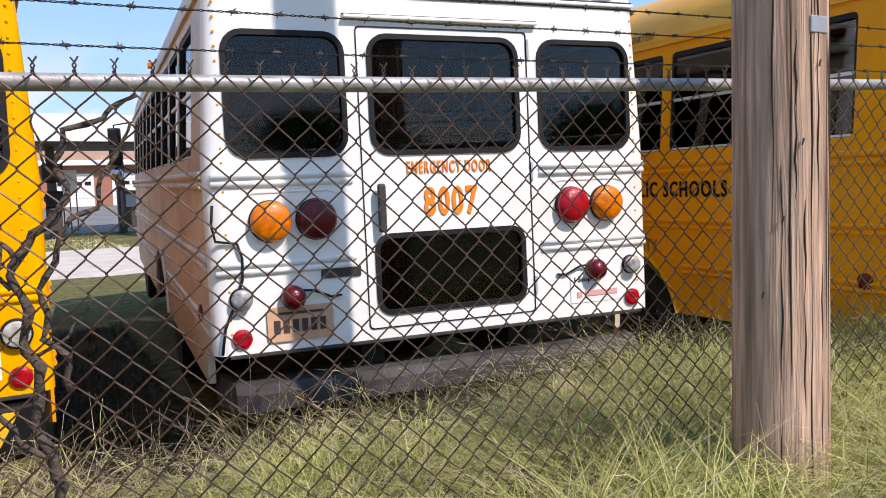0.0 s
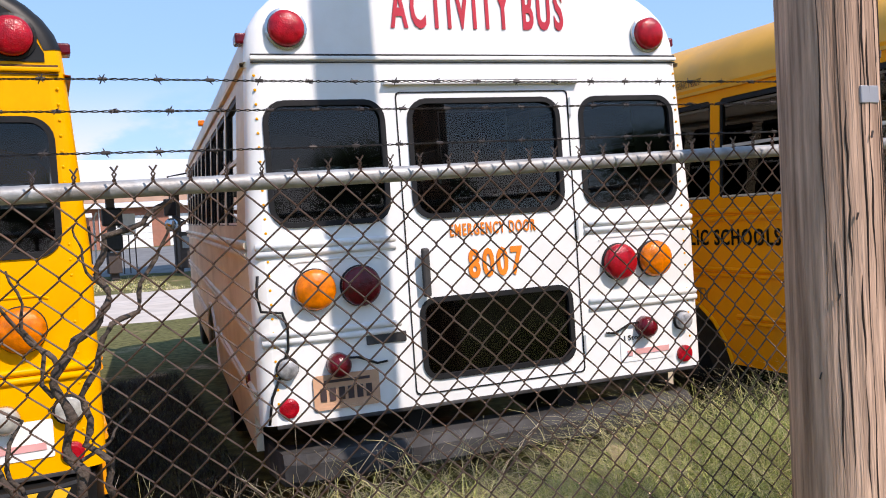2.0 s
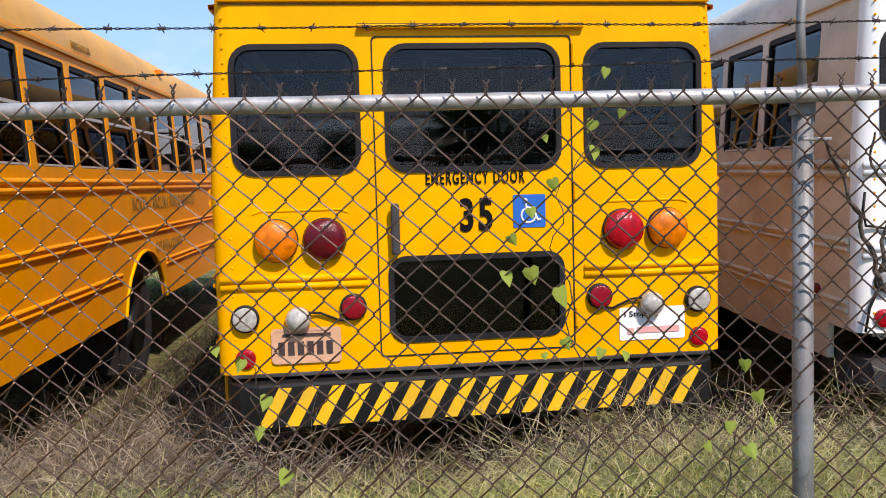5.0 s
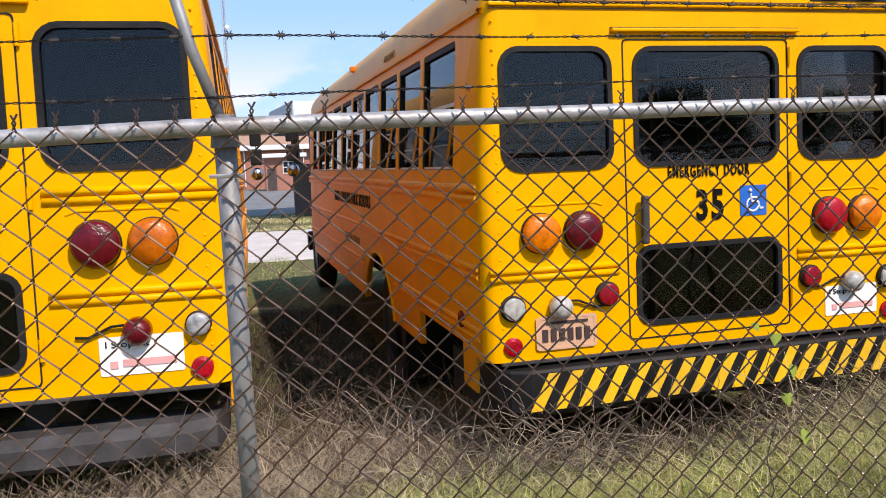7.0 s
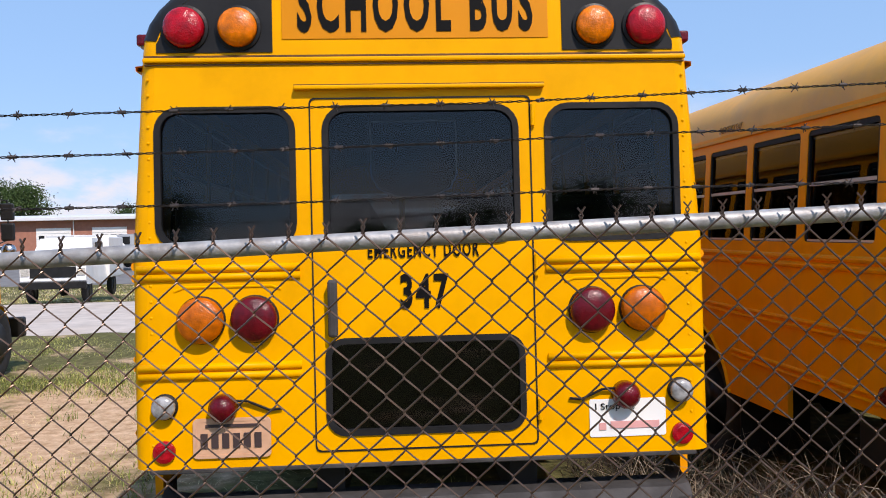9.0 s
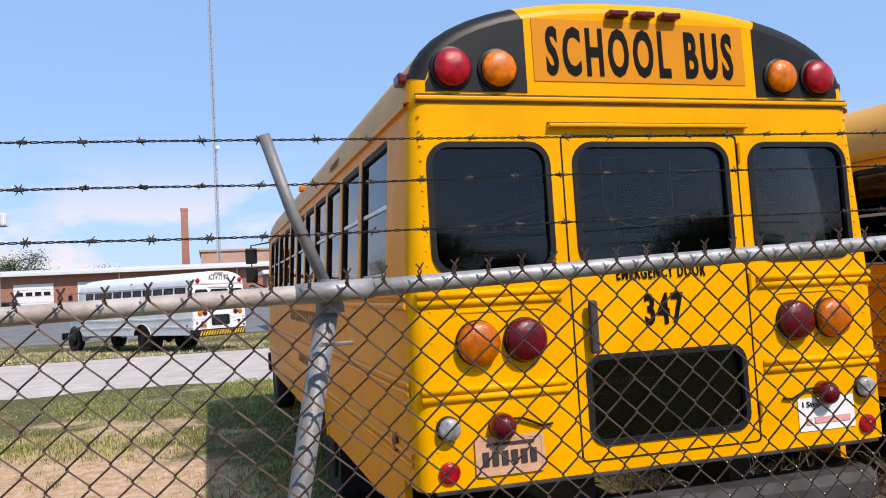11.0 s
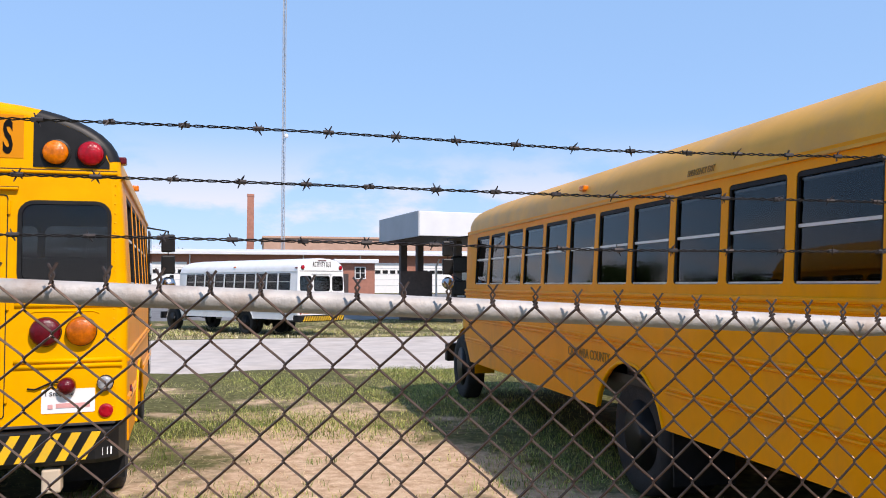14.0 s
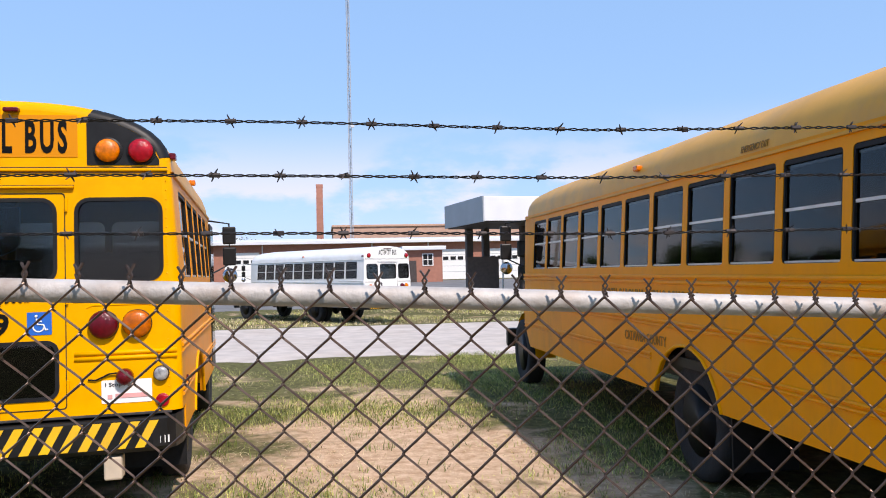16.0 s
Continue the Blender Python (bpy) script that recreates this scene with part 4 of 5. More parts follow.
for k, heights in enumerate(((1.87, 1.865, 1.851, 1.855, 1.88, 1.90, 1.915, 1.94, 1.955, 2.05), (1.98, 1.972, 1.962, 1.975, 2.01, 2.045, 2.04, 2.04, 2.055, 2.15), (2.08, 2.072, 2.060, 2.08, 2.105, 2.15, 2.13, 2.115, 2.13, 2.22))):
    dy = 0.03
    strand = bmesh.new()

    def wz(x):
        return float(np.interp(x, WIRE_X, heights)) + 0.006 * noise.noise((x * 1.3, k * 5.0, 0))

    for ph in (0, math.pi):
        pts = [(x, FY + dy + 0.0022 * math.sin(x * 130 + ph), wz(x) + 0.0022 * math.cos(x * 130 + ph)) for x in np.arange(-9.0, 10.0, 0.012)]
        add_tube(strand, pts, 0.0017, 3, cap=False)
    w = part("barbed_wire", strand, RUST_WIRE, fence, "dark rusty twisted strand")
    x = -9.0 + 0.04 * k
    while x < 10.0:
        b = part("barb", BARB_MESH, RUST_WIRE, w)
        b.matrix_local = pose(x, FY + dy, wz(x), random.uniform(0, 360))
        x += 0.128 + random.uniform(-0.008, 0.008)

# ---- wooden pole ----
pole = thing("utility_pole", pose(6.86, -1.78, ground_z(6.86, -1.78)), "weathered brown wooden utility pole in tall grass", "pole")
prof = [(0.150, -0.3), (0.147, 0.3), (0.142, 1.2), (0.138, 2.4), (0.133, 4.0), (0.125, 6.0), (0.115, 8.5)]
part("shaft", lathe(prof, "z", 40), WOOD_POLE, pole, smooth=True)
crack = bmesh.new()
for a, z0, z1 in ((232, 0.2, 3.2), (258, 0.0, 1.9), (285, 0.5, 4.0), (212, 0.9, 2.6), (243, 1.6, 4.5), (222, 0.1, 1.1), (249, 0.2, 1.0), (268, 0.9, 1.7), (275, 0.1, 0.8), (292, 0.2, 1.5), (238, 1.0, 1.5), (262, 1.4, 2.3), (300, 0.8, 2.0)):
    pts = []
    for k in range(14):
        z = z0 + (z1 - z0) * k / 13
        t = radians(a + 1.1 * math.sin(k * 1.7 + a))
        r = 0.1465 - 0.0036 * z
        pts.append((r * math.cos(t), r * math.sin(t), z))
    add_tube(crack, pts, [0.0006] + [0.0022 + 0.0012 * math.sin(a + k) for k in range(12)] + [0.0006], 5)
part("weather_crack", crack, material("dark_crack", (0.03, 0.018, 0.012), 0.95), pole, "dark drying cracks along the grain")
part("pole_tag", box(-0.036, 0.036, -0.1435, -0.134, 1.49, 1.54, bevel=0.003), material("pale_metal_tag", (0.34, 0.34, 0.36), 0.4, metal=0.3), pole, "small pale metal tag")
for k in range(9):
    t = radians(200 + 11 * k)
    z = 0.7 + 0.23 * ((k * 5) % 9)
    part("staple", tube([(0.15 * math.cos(t), 0.15 * math.sin(t), z), (0.15 * math.cos(t + 0.04), 0.15 * math.sin(t + 0.04), z + 0.02)], 0.003, 4), RUST_WIRE, pole)


# ---- grass and weeds ----
def blades(name, mat, spots, label, cat, width=0.004, seg=3):
    """spots: (x, y, z, height, lean, heading) for each blade."""
    vs, fs = [], []
    for x, y, z, h, lean, az in spots:
        c, s = math.cos(az), math.sin(az)
        base = len(vs)
        for k in range(seg + 1):
            t = k / seg
            out, up = lean * h * t * t, h * (t - 0.25 * lean * t * t)
            w = width * (1 - 0.85 * t)
            px, py, pz = x + c * out, y + s * out, z + up
            vs.append((px - s * w, py + c * w, pz))
            vs.append((px + s * w, py - c * w, pz))
            if k:
                o = base + 2 * k
                fs.append((o - 2, o - 1, o + 1, o))
    me = bpy.data.meshes.new(name)
    me.from_pydata(vs, [], fs)
    return tagged(part(name, me, mat), label, cat, "", "stuff")


def leaf_material(name, color, tint=0.35, vary=0.3):
    m = material(name, color, 0.7, vary=vary, scale=1.7, random_tint=tint, spec=0.2)
    n, l = m.node_tree.nodes, m.node_tree.links
    tr, mx = n.new("ShaderNodeBsdfTranslucent"), n.new("ShaderNodeMixShader")
    l.new(n["Principled BSDF"].inputs["Base Color"].links[0].from_socket, tr.inputs[0])
    mx.inputs[0].default_value = 0.3
    l.new(n["Principled BSDF"].outputs[0], mx.inputs[1])
    l.new(tr.outputs[0], mx.inputs[2])
    l.new(mx.outputs[0], n["Material Output"].inputs[0])
    return m


GREEN = leaf_material("green_grass_blade", (0.20, 0.25, 0.06), 0.6)
OLIVE = leaf_material("olive_seeding_grass", (0.46, 0.45, 0.15), 0.65)
STRAW = leaf_material("straw_dry_grass", (0.62, 0.52, 0.31), 0.5)
STALK = leaf_material("grey_brown_dead_stalk", (0.22, 0.17, 0.115))
rng = random.Random(4)


def clump(n, x0, x1, y0, y1, h0, h1, lean0, lean1, scale=1.3, cut=-0.15, taller=None):
    out = []
    while len(out) < n:
        x, y = rng.uniform(x0, x1), rng.uniform(y0, y1)
        d = noise.noise((x * scale, y * scale, 11))
        if d < cut + rng.uniform(-0.2, 0.2):
            continue
        h = rng.uniform(h0, h1) * (0.75 + 0.5 * max(0, d + 0.3)) * (taller(x, y) if taller else 1)
        out.append((x, y, ground_z(x, y) - 0.01, h, rng.uniform(lean0, lean1), rng.uniform(0, 6.283)))
    return out


def bank_height(x, y):
    return float(np.interp(x, (-3, 0, 3, 5.5, 8, 10), (0.5, 0.85, 0.85, 1.1, 1.4, 1.4))) * (1 if y < -0.3 else 0.75)


blades("green_grass", GREEN, clump(26000, -0.5, 10.5, -3.0, -0.5, 0.12, 0.30, 0.3, 1.6, taller=bank_height), "tall green grass along the fence", "grass", 0.0032)
blades("seeding_grass", OLIVE, clump(34000, -1.5, 10.5, -3.0, -0.4, 0.14, 0.38, 0.5, 2.2, taller=bank_height), "olive seeding grass along the fence", "grass", 0.0026)
blades("bank_grass", GREEN, clump(15000, 5.0, 10.5, -1.35, -0.15, 0.16, 0.30, 0.3, 1.2, cut=-0.3, taller=lambda x, y: float(np.interp(x, (4.6, 6, 7.6, 8.4), (0.5, 0.7, 1.0, 1.7)))), "tall green grass before the white bus", "grass", 0.0022)
blades("dry_grass", STRAW, clump(13000, -2.0, 10.5, -3.0, 0.0, 0.16, 0.42, 0.6, 2.6, cut=-0.05, taller=bank_height), "straw-coloured dry grass along the fence", "grass", 0.0023, 4)
blades("short_turf", OLIVE, clump(52000, -1.5, 5.5, -2.9, -0.3, 0.03, 0.12, 0.3, 1.4, cut=-0.45), "short sunlit olive turf beside the fence", "grass", 0.0036, 2)
blades("dead_stalks", STALK, clump(3400, -1.6, 6.5, -0.5, 0.6, 0.18, 0.42, 0.5, 2.2, cut=-0.15, taller=lambda x, y: 0.85), "tangle of grey-brown dead stalks under the bumpers", "weeds", 0.0018)
blades("dead_brush", STALK, clump(1300, 1.0, 2.6, -0.2, 1.8, 0.25, 0.55, 0.6, 2.4, cut=-0.35), "tangled dead brush between two buses", "weeds", 0.0018, 4)
# dead weeds whose brown is taken down to carry under-bumper shade
blades("shaded_brown_weeds", leaf_material("shade_darkened_weed", (0.06, 0.045, 0.03)), clump(8500, -0.8, 5.5, -0.35, 1.4, 0.12, 0.36, 0.6, 2.4, cut=-0.2), "dead brown weeds darkened for the shade under the bumpers", "weeds", 0.0025, 4)
# near-black thatch added to deepen the shade in the gaps between buses
blades("shade_thatch", leaf_material("shade_dark_thatch", (0.05, 0.038, 0.026)), clump(9000, 4.75, 5.75, 0.0, 7.0, 0.05, 0.2, 0.6, 2.4, cut=-0.6) + clump(9000, 1.15, 2.45, 0.3, 7.0, 0.05, 0.2, 0.6, 2.4, cut=-0.6), "dead thatch darkened as shade in the gaps between buses", "weeds", 0.004, 3)
blades("bumper_straw", leaf_material("tan_dry_stalk", (0.40, 0.31, 0.20), 0.5), clump(2600, -0.1, 1.6, -0.7, -0.1, 0.3, 0.58, 0.4, 2.2, cut=-0.6), "tan dry stalks before a grey bumper", "weeds", 0.002, 4)
blades("yard_grass", OLIVE, clump(42000, -9.5, 2.0, 1.0, 13.8, 0.03, 0.085, 0.3, 1.2, scale=0.45, cut=-0.02), "short patchy olive grass in the yard", "grass", 0.0045, 2)
blades("yard_grass_green", GREEN, clump(16000, -9.5, 2.0, 2.0, 14.2, 0.03, 0.10, 0.3, 1.2, scale=0.45, cut=0.16), "short green grass in the yard", "grass", 0.005, 2)
blades("dry_litter", STRAW, clump(14000, -8.5, -0.5, -1.2, 12.0, 0.02, 0.06, 1.5, 3.2, scale=1.1, cut=-0.1), "straw litter scattered over bare earth", "litter", 0.003, 2)
blades("yard_weeds", GREEN, clump(2600, -8.0, -1.2, 0.0, 9.0, 0.06, 0.14, 0.4, 1.4, scale=2.2, cut=0.38), "small green weed tufts on bare earth", "grass", 0.004, 3)
blades("verge_grass", STRAW, clump(14000, -22.0, 8.0, 25.2, 40, 0.05, 0.15, 0.3, 1.0, scale=0.3, cut=-0.1), "dry grass verge beyond the gravel drive", "grass", 0.02, 2)
blades("verge_green", OLIVE, clump(9000, -22.0, 8.0, 25.6, 40, 0.05, 0.14, 0.3, 1.0, scale=0.3, cut=0.1), "olive grass patches beyond the gravel drive", "grass", 0.02, 2)

scrap = bmesh.new()
for k, (x, z) in enumerate(((0, 0), (0.10, 0.02), (0.12, 0.13), (0.05, 0.20), (-0.03, 0.12))):
    scrap.verts.new((x, 0.02 * math.sin(k * 2.0), z))
scrap.faces.new(scrap.verts)
bmesh.ops.solidify(scrap, geom=list(scrap.faces), thickness=0.012)
o = part("cardboard_scrap", scrap, material("tan_cardboard", (0.50, 0.36, 0.22), 0.8, vary=0.2, scale=20))
o.matrix_world = pose(6.95, -0.52, ground_z(6.95, -0.52) + 0.10, -30, 20, 25)
tagged(o, "tan scrap of torn cardboard caught in tall grass", "litter")



def twig_tangle(name, mat, n, x0, x1, y0, y1, rise, label, r0=0.0026):
    vs, fs = [], []
    for k in range(n):
        x, y = rng.uniform(x0, x1), rng.uniform(y0, y1)
        if noise.noise((x * 1.4, y * 1.4, 21)) < rng.uniform(-0.5, 0.15):
            continue
        p = Vector((x, y, ground_z(x, y) + rng.uniform(0, 0.08)))
        d = Vector((rng.gauss(0, 0.7), rng.gauss(0, 0.7), rng.uniform(0.2, 1.2))).normalized()
        r = r0 * rng.uniform(0.6, 1.4)
        for s in range(6):
            u = d.orthogonal().normalized()
            w = d.cross(u)
            for q in range(3):
                a = 2.094 * q
                vs.append(tuple(p + (u * math.cos(a) + w * math.sin(a)) * r * (1 - 0.13 * s)))
            if s:
                o = len(vs) - 6
                for q in range(3):
                    fs.append((o + q, o + (q + 1) % 3, o + 3 + (q + 1) % 3, o + 3 + q))
            p = p + d * rise * rng.uniform(0.12, 0.24)
            d = (d + Vector((rng.gauss(0, 0.45), rng.gauss(0, 0.45), rng.gauss(-0.18, 0.3)))).normalized()
    me = bpy.data.meshes.new(name)
    me.from_pydata(vs, [], fs)
    return tagged(part(name, me, mat), label, "weeds", "", "stuff")


PALE_TWIG = leaf_material("pale_dry_twig", (0.40, 0.33, 0.24), 0.55)
twig_tangle("pale_twigs", PALE_TWIG, 1900, -1.4, 6.9, -0.5, 0.4, 0.55, "tangled pale dry twigs under the bumpers", 0.0022)
twig_tangle("brush_twigs", PALE_TWIG, 800, 1.0, 2.7, -0.15, 1.8, 0.7, "tangled brown brush between two buses", 0.0024)
twig_tangle("grass_stems", leaf_material("straw_seed_stem", (0.58, 0.52, 0.27), 0.4), 5200, 3.6, 10.0, -2.8, -0.2, 0.55, "fine straw seed stems over the bank", 0.0017)

# ---- vines on the fence ----
BARK = material("grey_brown_vine_bark", (0.075, 0.055, 0.042), 0.85, vary=0.45, scale=40, bump=0.8, bump_scale=90)


def vine(label, stems):
    v = thing("climbing_vine", pose(0, 0, 0), label, "vine")
    for pts, r in stems:
        fine = []
        for (x0, z0), (x1, z1) in zip(pts, pts[1:]):
            for k in range(5):
                t = k / 5
                x, z = x0 + (x1 - x0) * t, z0 + (z1 - z0) * t
                fine.append((x + 0.045 * noise.noise((x * 11, z * 11, 2)), FY + 0.012 + 0.03 * noise.noise((x * 7, z * 7, 8)), z + 0.012 * noise.noise((x * 9, z * 9, 5))))
        fine.append((pts[-1][0], FY, pts[-1][1]))
        n = len(fine)
        part("stem", tube(fine, [0.62 * r * (1 - 0.6 * k / n) * (1 + 0.4 * noise.noise((k * 0.9, r * 100, 3))) for k in range(n)], 7), BARK, v, smooth=True)
    return v


vine("bare dark woody vine twisted through the fence", [
    ([(4.80, 0.33), (4.77, 0.86), (4.75, 1.02), (4.74, 1.19), (4.70, 1.30), (4.72, 1.41), (4.73, 1.50), (4.83, 1.58), (4.82, 1.68), (4.85, 1.75), (4.93, 1.77), (5.00, 1.83)], 0.024),
    ([(4.72, 1.44), (4.66, 1.50), (4.61, 1.56), (4.56, 1.62)], 0.012), ([(4.76, 0.95), (4.66, 1.05), (4.60, 1.2), (4.62, 1.33), (4.55, 1.42)], 0.013),
    ([(4.83, 1.62), (4.78, 1.70), (4.77, 1.78)], 0.007), ([(4.74, 1.22), (4.82, 1.27), (4.86, 1.33)], 0.008)])
vine("bare branching woody vine on the mesh", [
    ([(4.55, 0.32), (4.58, 0.8), (4.60, 1.1), (4.57, 1.27), (4.48, 1.36), (4.45, 1.52), (4.40, 1.60), (4.34, 1.72)], 0.017),
    ([(4.49, 1.36), (4.52, 1.50), (4.50, 1.66), (4.48, 1.74)], 0.010), ([(4.58, 1.2), (4.50, 1.17), (4.44, 1.22)], 0.008),
    ([(4.82, 1.13), (4.76, 1.26), (4.79, 1.40), (4.79, 1.50), (4.90, 1.56), (4.92, 1.66), (4.98, 1.76)], 0.016), ([(4.70, 1.38), (4.66, 1.54), (4.62, 1.68)], 0.010)])
LEAF = leaf_material("heart_leaf_green", (0.21, 0.27, 0.045), 0.4)


def leafy(label, stem, leaves):
    v = vine(label, [(stem, 0.004)])
    for x, z, s in leaves:
        s *= 0.68
        bm = bmesh.new()
        ring_pts = [(0, 0.5), (0.28, 0.62), (0.5, 0.42), (0.42, 0.05), (0.18, -0.32), (0, -0.6), (-0.18, -0.32), (-0.42, 0.05), (-0.5, 0.42), (-0.28, 0.62)]
        c = bm.verts.new((0, -0.05 * s, 0))
        rv = [bm.verts.new((a * s, 0.12 * s * abs(a), b * s)) for a, b in ring_pts]
        for k in range(10):
            bm.faces.new((c, rv[k], rv[(k + 1) % 10]))
        o = part("leaf", bm, LEAF, v)
        o.matrix_local = pose(x, FY - 0.035, z, rng.uniform(-35, 15), rng.uniform(-30, 30), rng.uniform(-40, 40))


leafy("thin green vine with heart-shaped leaves on the mesh", [(3.62, 0.4), (3.66, 0.9), (3.64, 1.2), (3.60, 1.45), (3.62, 1.62), (3.70, 1.78), (3.72, 1.92)],
      [(3.72, 1.905, 0.04), (3.76, 1.80, 0.035), (3.68, 1.77, 0.05), (3.56, 1.74, 0.03), (3.69, 1.70, 0.055), (3.58, 1.62, 0.05), (3.52, 1.55, 0.045), (3.47, 1.48, 0.045), (3.455, 1.38, 0.06), (3.52, 1.385, 0.065), (3.60, 1.325, 0.085), (3.61, 1.20, 0.05), (3.55, 1.17, 0.03), (3.70, 1.17, 0.045), (3.77, 1.16, 0.04)])
leafy("young yellow-green vine shoots near the posts", [(4.02, 0.4), (4.08, 0.8), (4.12, 1.0), (4.10, 1.15)],
      [(4.10, 1.12, 0.05), (4.14, 1.03, 0.06), (4.06, 0.95, 0.05), (4.12, 0.88, 0.06), (4.18, 0.96, 0.04), (4.00, 0.90, 0.04)])
leafy("yellow-green vine shoot in the dry weeds", [(2.72, 0.4), (2.78, 0.8), (2.80, 1.0), (2.76, 1.2)],
      [(2.76, 1.18, 0.05), (2.82, 1.08, 0.055), (2.80, 1.0, 0.05), (2.86, 0.88, 0.06), (2.70, 1.22, 0.04)])

# ---- far side of the yard ----
BRICK = material("red_brick_wall", (0.36, 0.155, 0.105), 0.85, vary=0.12, scale=3, dirt=(0.27, 0.13, 0.09), dirt_scale=0.6, dirt_amount=0.6)
TAN_BRICK = material("tan_brick_wall", (0.50, 0.32, 0.235), 0.85, vary=0.08, scale=1.5, dirt=(0.40, 0.25, 0.18), dirt_scale=0.4, dirt_amount=0.5)
ROOF_METAL = material("white_metal_roof", (0.70, 0.71, 0.72), 0.45, vary=0.05, scale=1, metal=0.1)
GREY_METAL = material("grey_metal_fascia", (0.34, 0.37, 0.40), 0.5, vary=0.06, scale=1)
DOOR_WHITE = material("white_garage_door", (0.78, 0.78, 0.76), 0.5, vary=0.04)
DARK_STEEL = material("dark_brown_steel", (0.055, 0.04, 0.035), 0.6, vary=0.2)


SCREEN = material("brown_screen_panel", (0.10, 0.072, 0.066), 0.6, vary=0.15)


def garage(m):
    g = thing("garage_building", m, "long low red brick garage with white doors and metal roof", "building")
    part("wall", box(-46, 24, 0, 0.3, -1.2, 3.3), BRICK, g, "red brick wall")
    part("back_wall", box(-46, 24, 12, 12.3, -0.5, 3.3), BRICK, g)
    for x in (-46.3, 24):
        part("end_wall", box(x, x + 0.3, 0, 12.3, -0.5, 3.3), BRICK, g)
    part("roof", box(-47, 25, -0.9, 13, 3.3, 3.62, bevel=0.03), ROOF_METAL, g, "white metal roof edge")
    part("roof_slope", loft([[(-47, -0.5, 3.62), (-47, 6, 4.1), (-47, 12.6, 3.62)], [(25, -0.5, 3.62), (25, 6, 4.1), (25, 12.6, 3.62)]]), ROOF_METAL, g)
    for x in (-42, -36.5, -31, -25.5, -20, -14.5, -9.2, 1.8, 6.8):
        d = part("garage_door", box(x, x + 3.4, -0.05, 0.02, -0.9, 2.55), DOOR_WHITE, g, "white roller door")
        for z in (0.2, 0.8, 1.4, 2.0):
            part("door_joint", box(x, x + 3.4, -0.062, -0.045, z, z + 0.03), GREY_METAL, d)
        for k in range(4):
            part("door_light", box(x + 0.25 + k * 0.78, x + 0.8 + k * 0.78, -0.07, -0.045, 1.45, 1.8), BLACK, d)
    for x in (-38.3, -27.3, -16.3, -5.3, 0.5):
        part("downpipe", tube([(x, -0.12, -0.3), (x, -0.12, 3.3)], 0.06, 6), ROOF_METAL, g)
    return g


garage(pose(6.0, 80, 1.45, 0, 0, 0))
hall = thing("factory_hall", pose(10.6, 106, 0.9), "tall tan brick factory hall behind the garage", "building")
part("wall", box(-13.5, 30, 0, 18, -0.5, 7.0), TAN_BRICK, hall)
part("parapet", box(-13.7, 30.2, -0.2, 18.2, 7.0, 7.3, bevel=0.05), TAN_BRICK, hall)
for x in (-6, 2, 9, 17):
    part("wall_vent", box(x, x + 0.9, -0.06, 0.05, 5.0, 5.5), DARK_STEEL, hall)
chimney = thing("chimney_stack", pose(-4.6, 99, 0.9), "square red brick chimney stack", "chimney")
part("shaft", loft([[(-w, -w, z), (w, -w, z), (w, w, z), (-w, w, z)] for w, z in ((0.48, -0.5), (0.40, 11.65))], closed=True), BRICK, chimney)
part("crown", box(-0.44, 0.44, -0.44, 0.44, 11.65, 12.0, bevel=0.04), BRICK, chimney)

mast = thing("radio_mast", pose(-0.75, 97, 0.9), "slender grey lattice radio mast", "mast")
for k in range(3):
    a = radians(90 + 120 * k)
    part("mast_leg", tube([(0.2 * math.cos(a), 0.2 * math.sin(a), 0), (0.2 * math.cos(a), 0.2 * math.sin(a), 62)], 0.06, 5), GREY_METAL, mast)
lat = bmesh.new()
for k in range(88):
    a, b2 = radians(90 + 120 * (k % 3)), radians(90 + 120 * ((k + 1) % 3))
    add_tube(lat, [(0.2 * math.cos(a), 0.2 * math.sin(a), k * 0.7), (0.2 * math.cos(b2), 0.2 * math.sin(b2), k * 0.7 + 0.7)], 0.025, 4)
tagged(part("lattice", lat, GREY_METAL, mast), kind="stuff")
part("dish", lathe([(0.28, 0), (0.22, -0.1), (0.05, -0.16)], "y", 14, (0.3, -0.3, 19)), ROOF_METAL, mast)

office = thing("brick_office", pose(3.67, 62.5, 0.9, 0, 0, 0), "small red brick office with a white-framed window", "building")
part("wall", box(-1.25, 1.75, 0, 5, -0.5, 2.6), BRICK, office)
part("roof", box(-1.6, 2.0, -0.5, 5.5, 2.6, 2.92, bevel=0.04), ROOF_METAL, office, "white flat roof edge")
w = part("window", box(0.1, 1.0, -0.06, 0.02, 1.32, 2.32), DOOR_WHITE, office, "white window frame")
for a in (0.17, 0.58):
    for z in (1.39, 1.85):
        part("pane", box(a, a + 0.34, -0.075, -0.05, z, z + 0.4), BLACK, w)
part("door", box(-1.1, -0.4, -0.05, 0.02, -0.4, 1.75), DARK_STEEL, office, "dark office door")

can = thing("fuel_canopy", pose(3.36, 34.6, 0.05, 0, 0, 8.2), "white fuelling canopy on dark steel columns", "canopy")
part("canopy_roof", box(0.0, 9.0, -0.1, 6.2, 4.05, 5.22, bevel=0.02), ROOF_METAL, can, "white canopy fascia")
# side away from the sun: shade given as a grey sheet over the white
part("canopy_side", box(-0.06, 0.0, -0.1, 6.2, 4.02, 5.24), GREY_METAL, can, "canopy fascia with its shade put in as grey")
part("canopy_soffit", box(0.1, 8.9, 0.0, 6.1, 3.98, 4.05), DARK_STEEL, can)
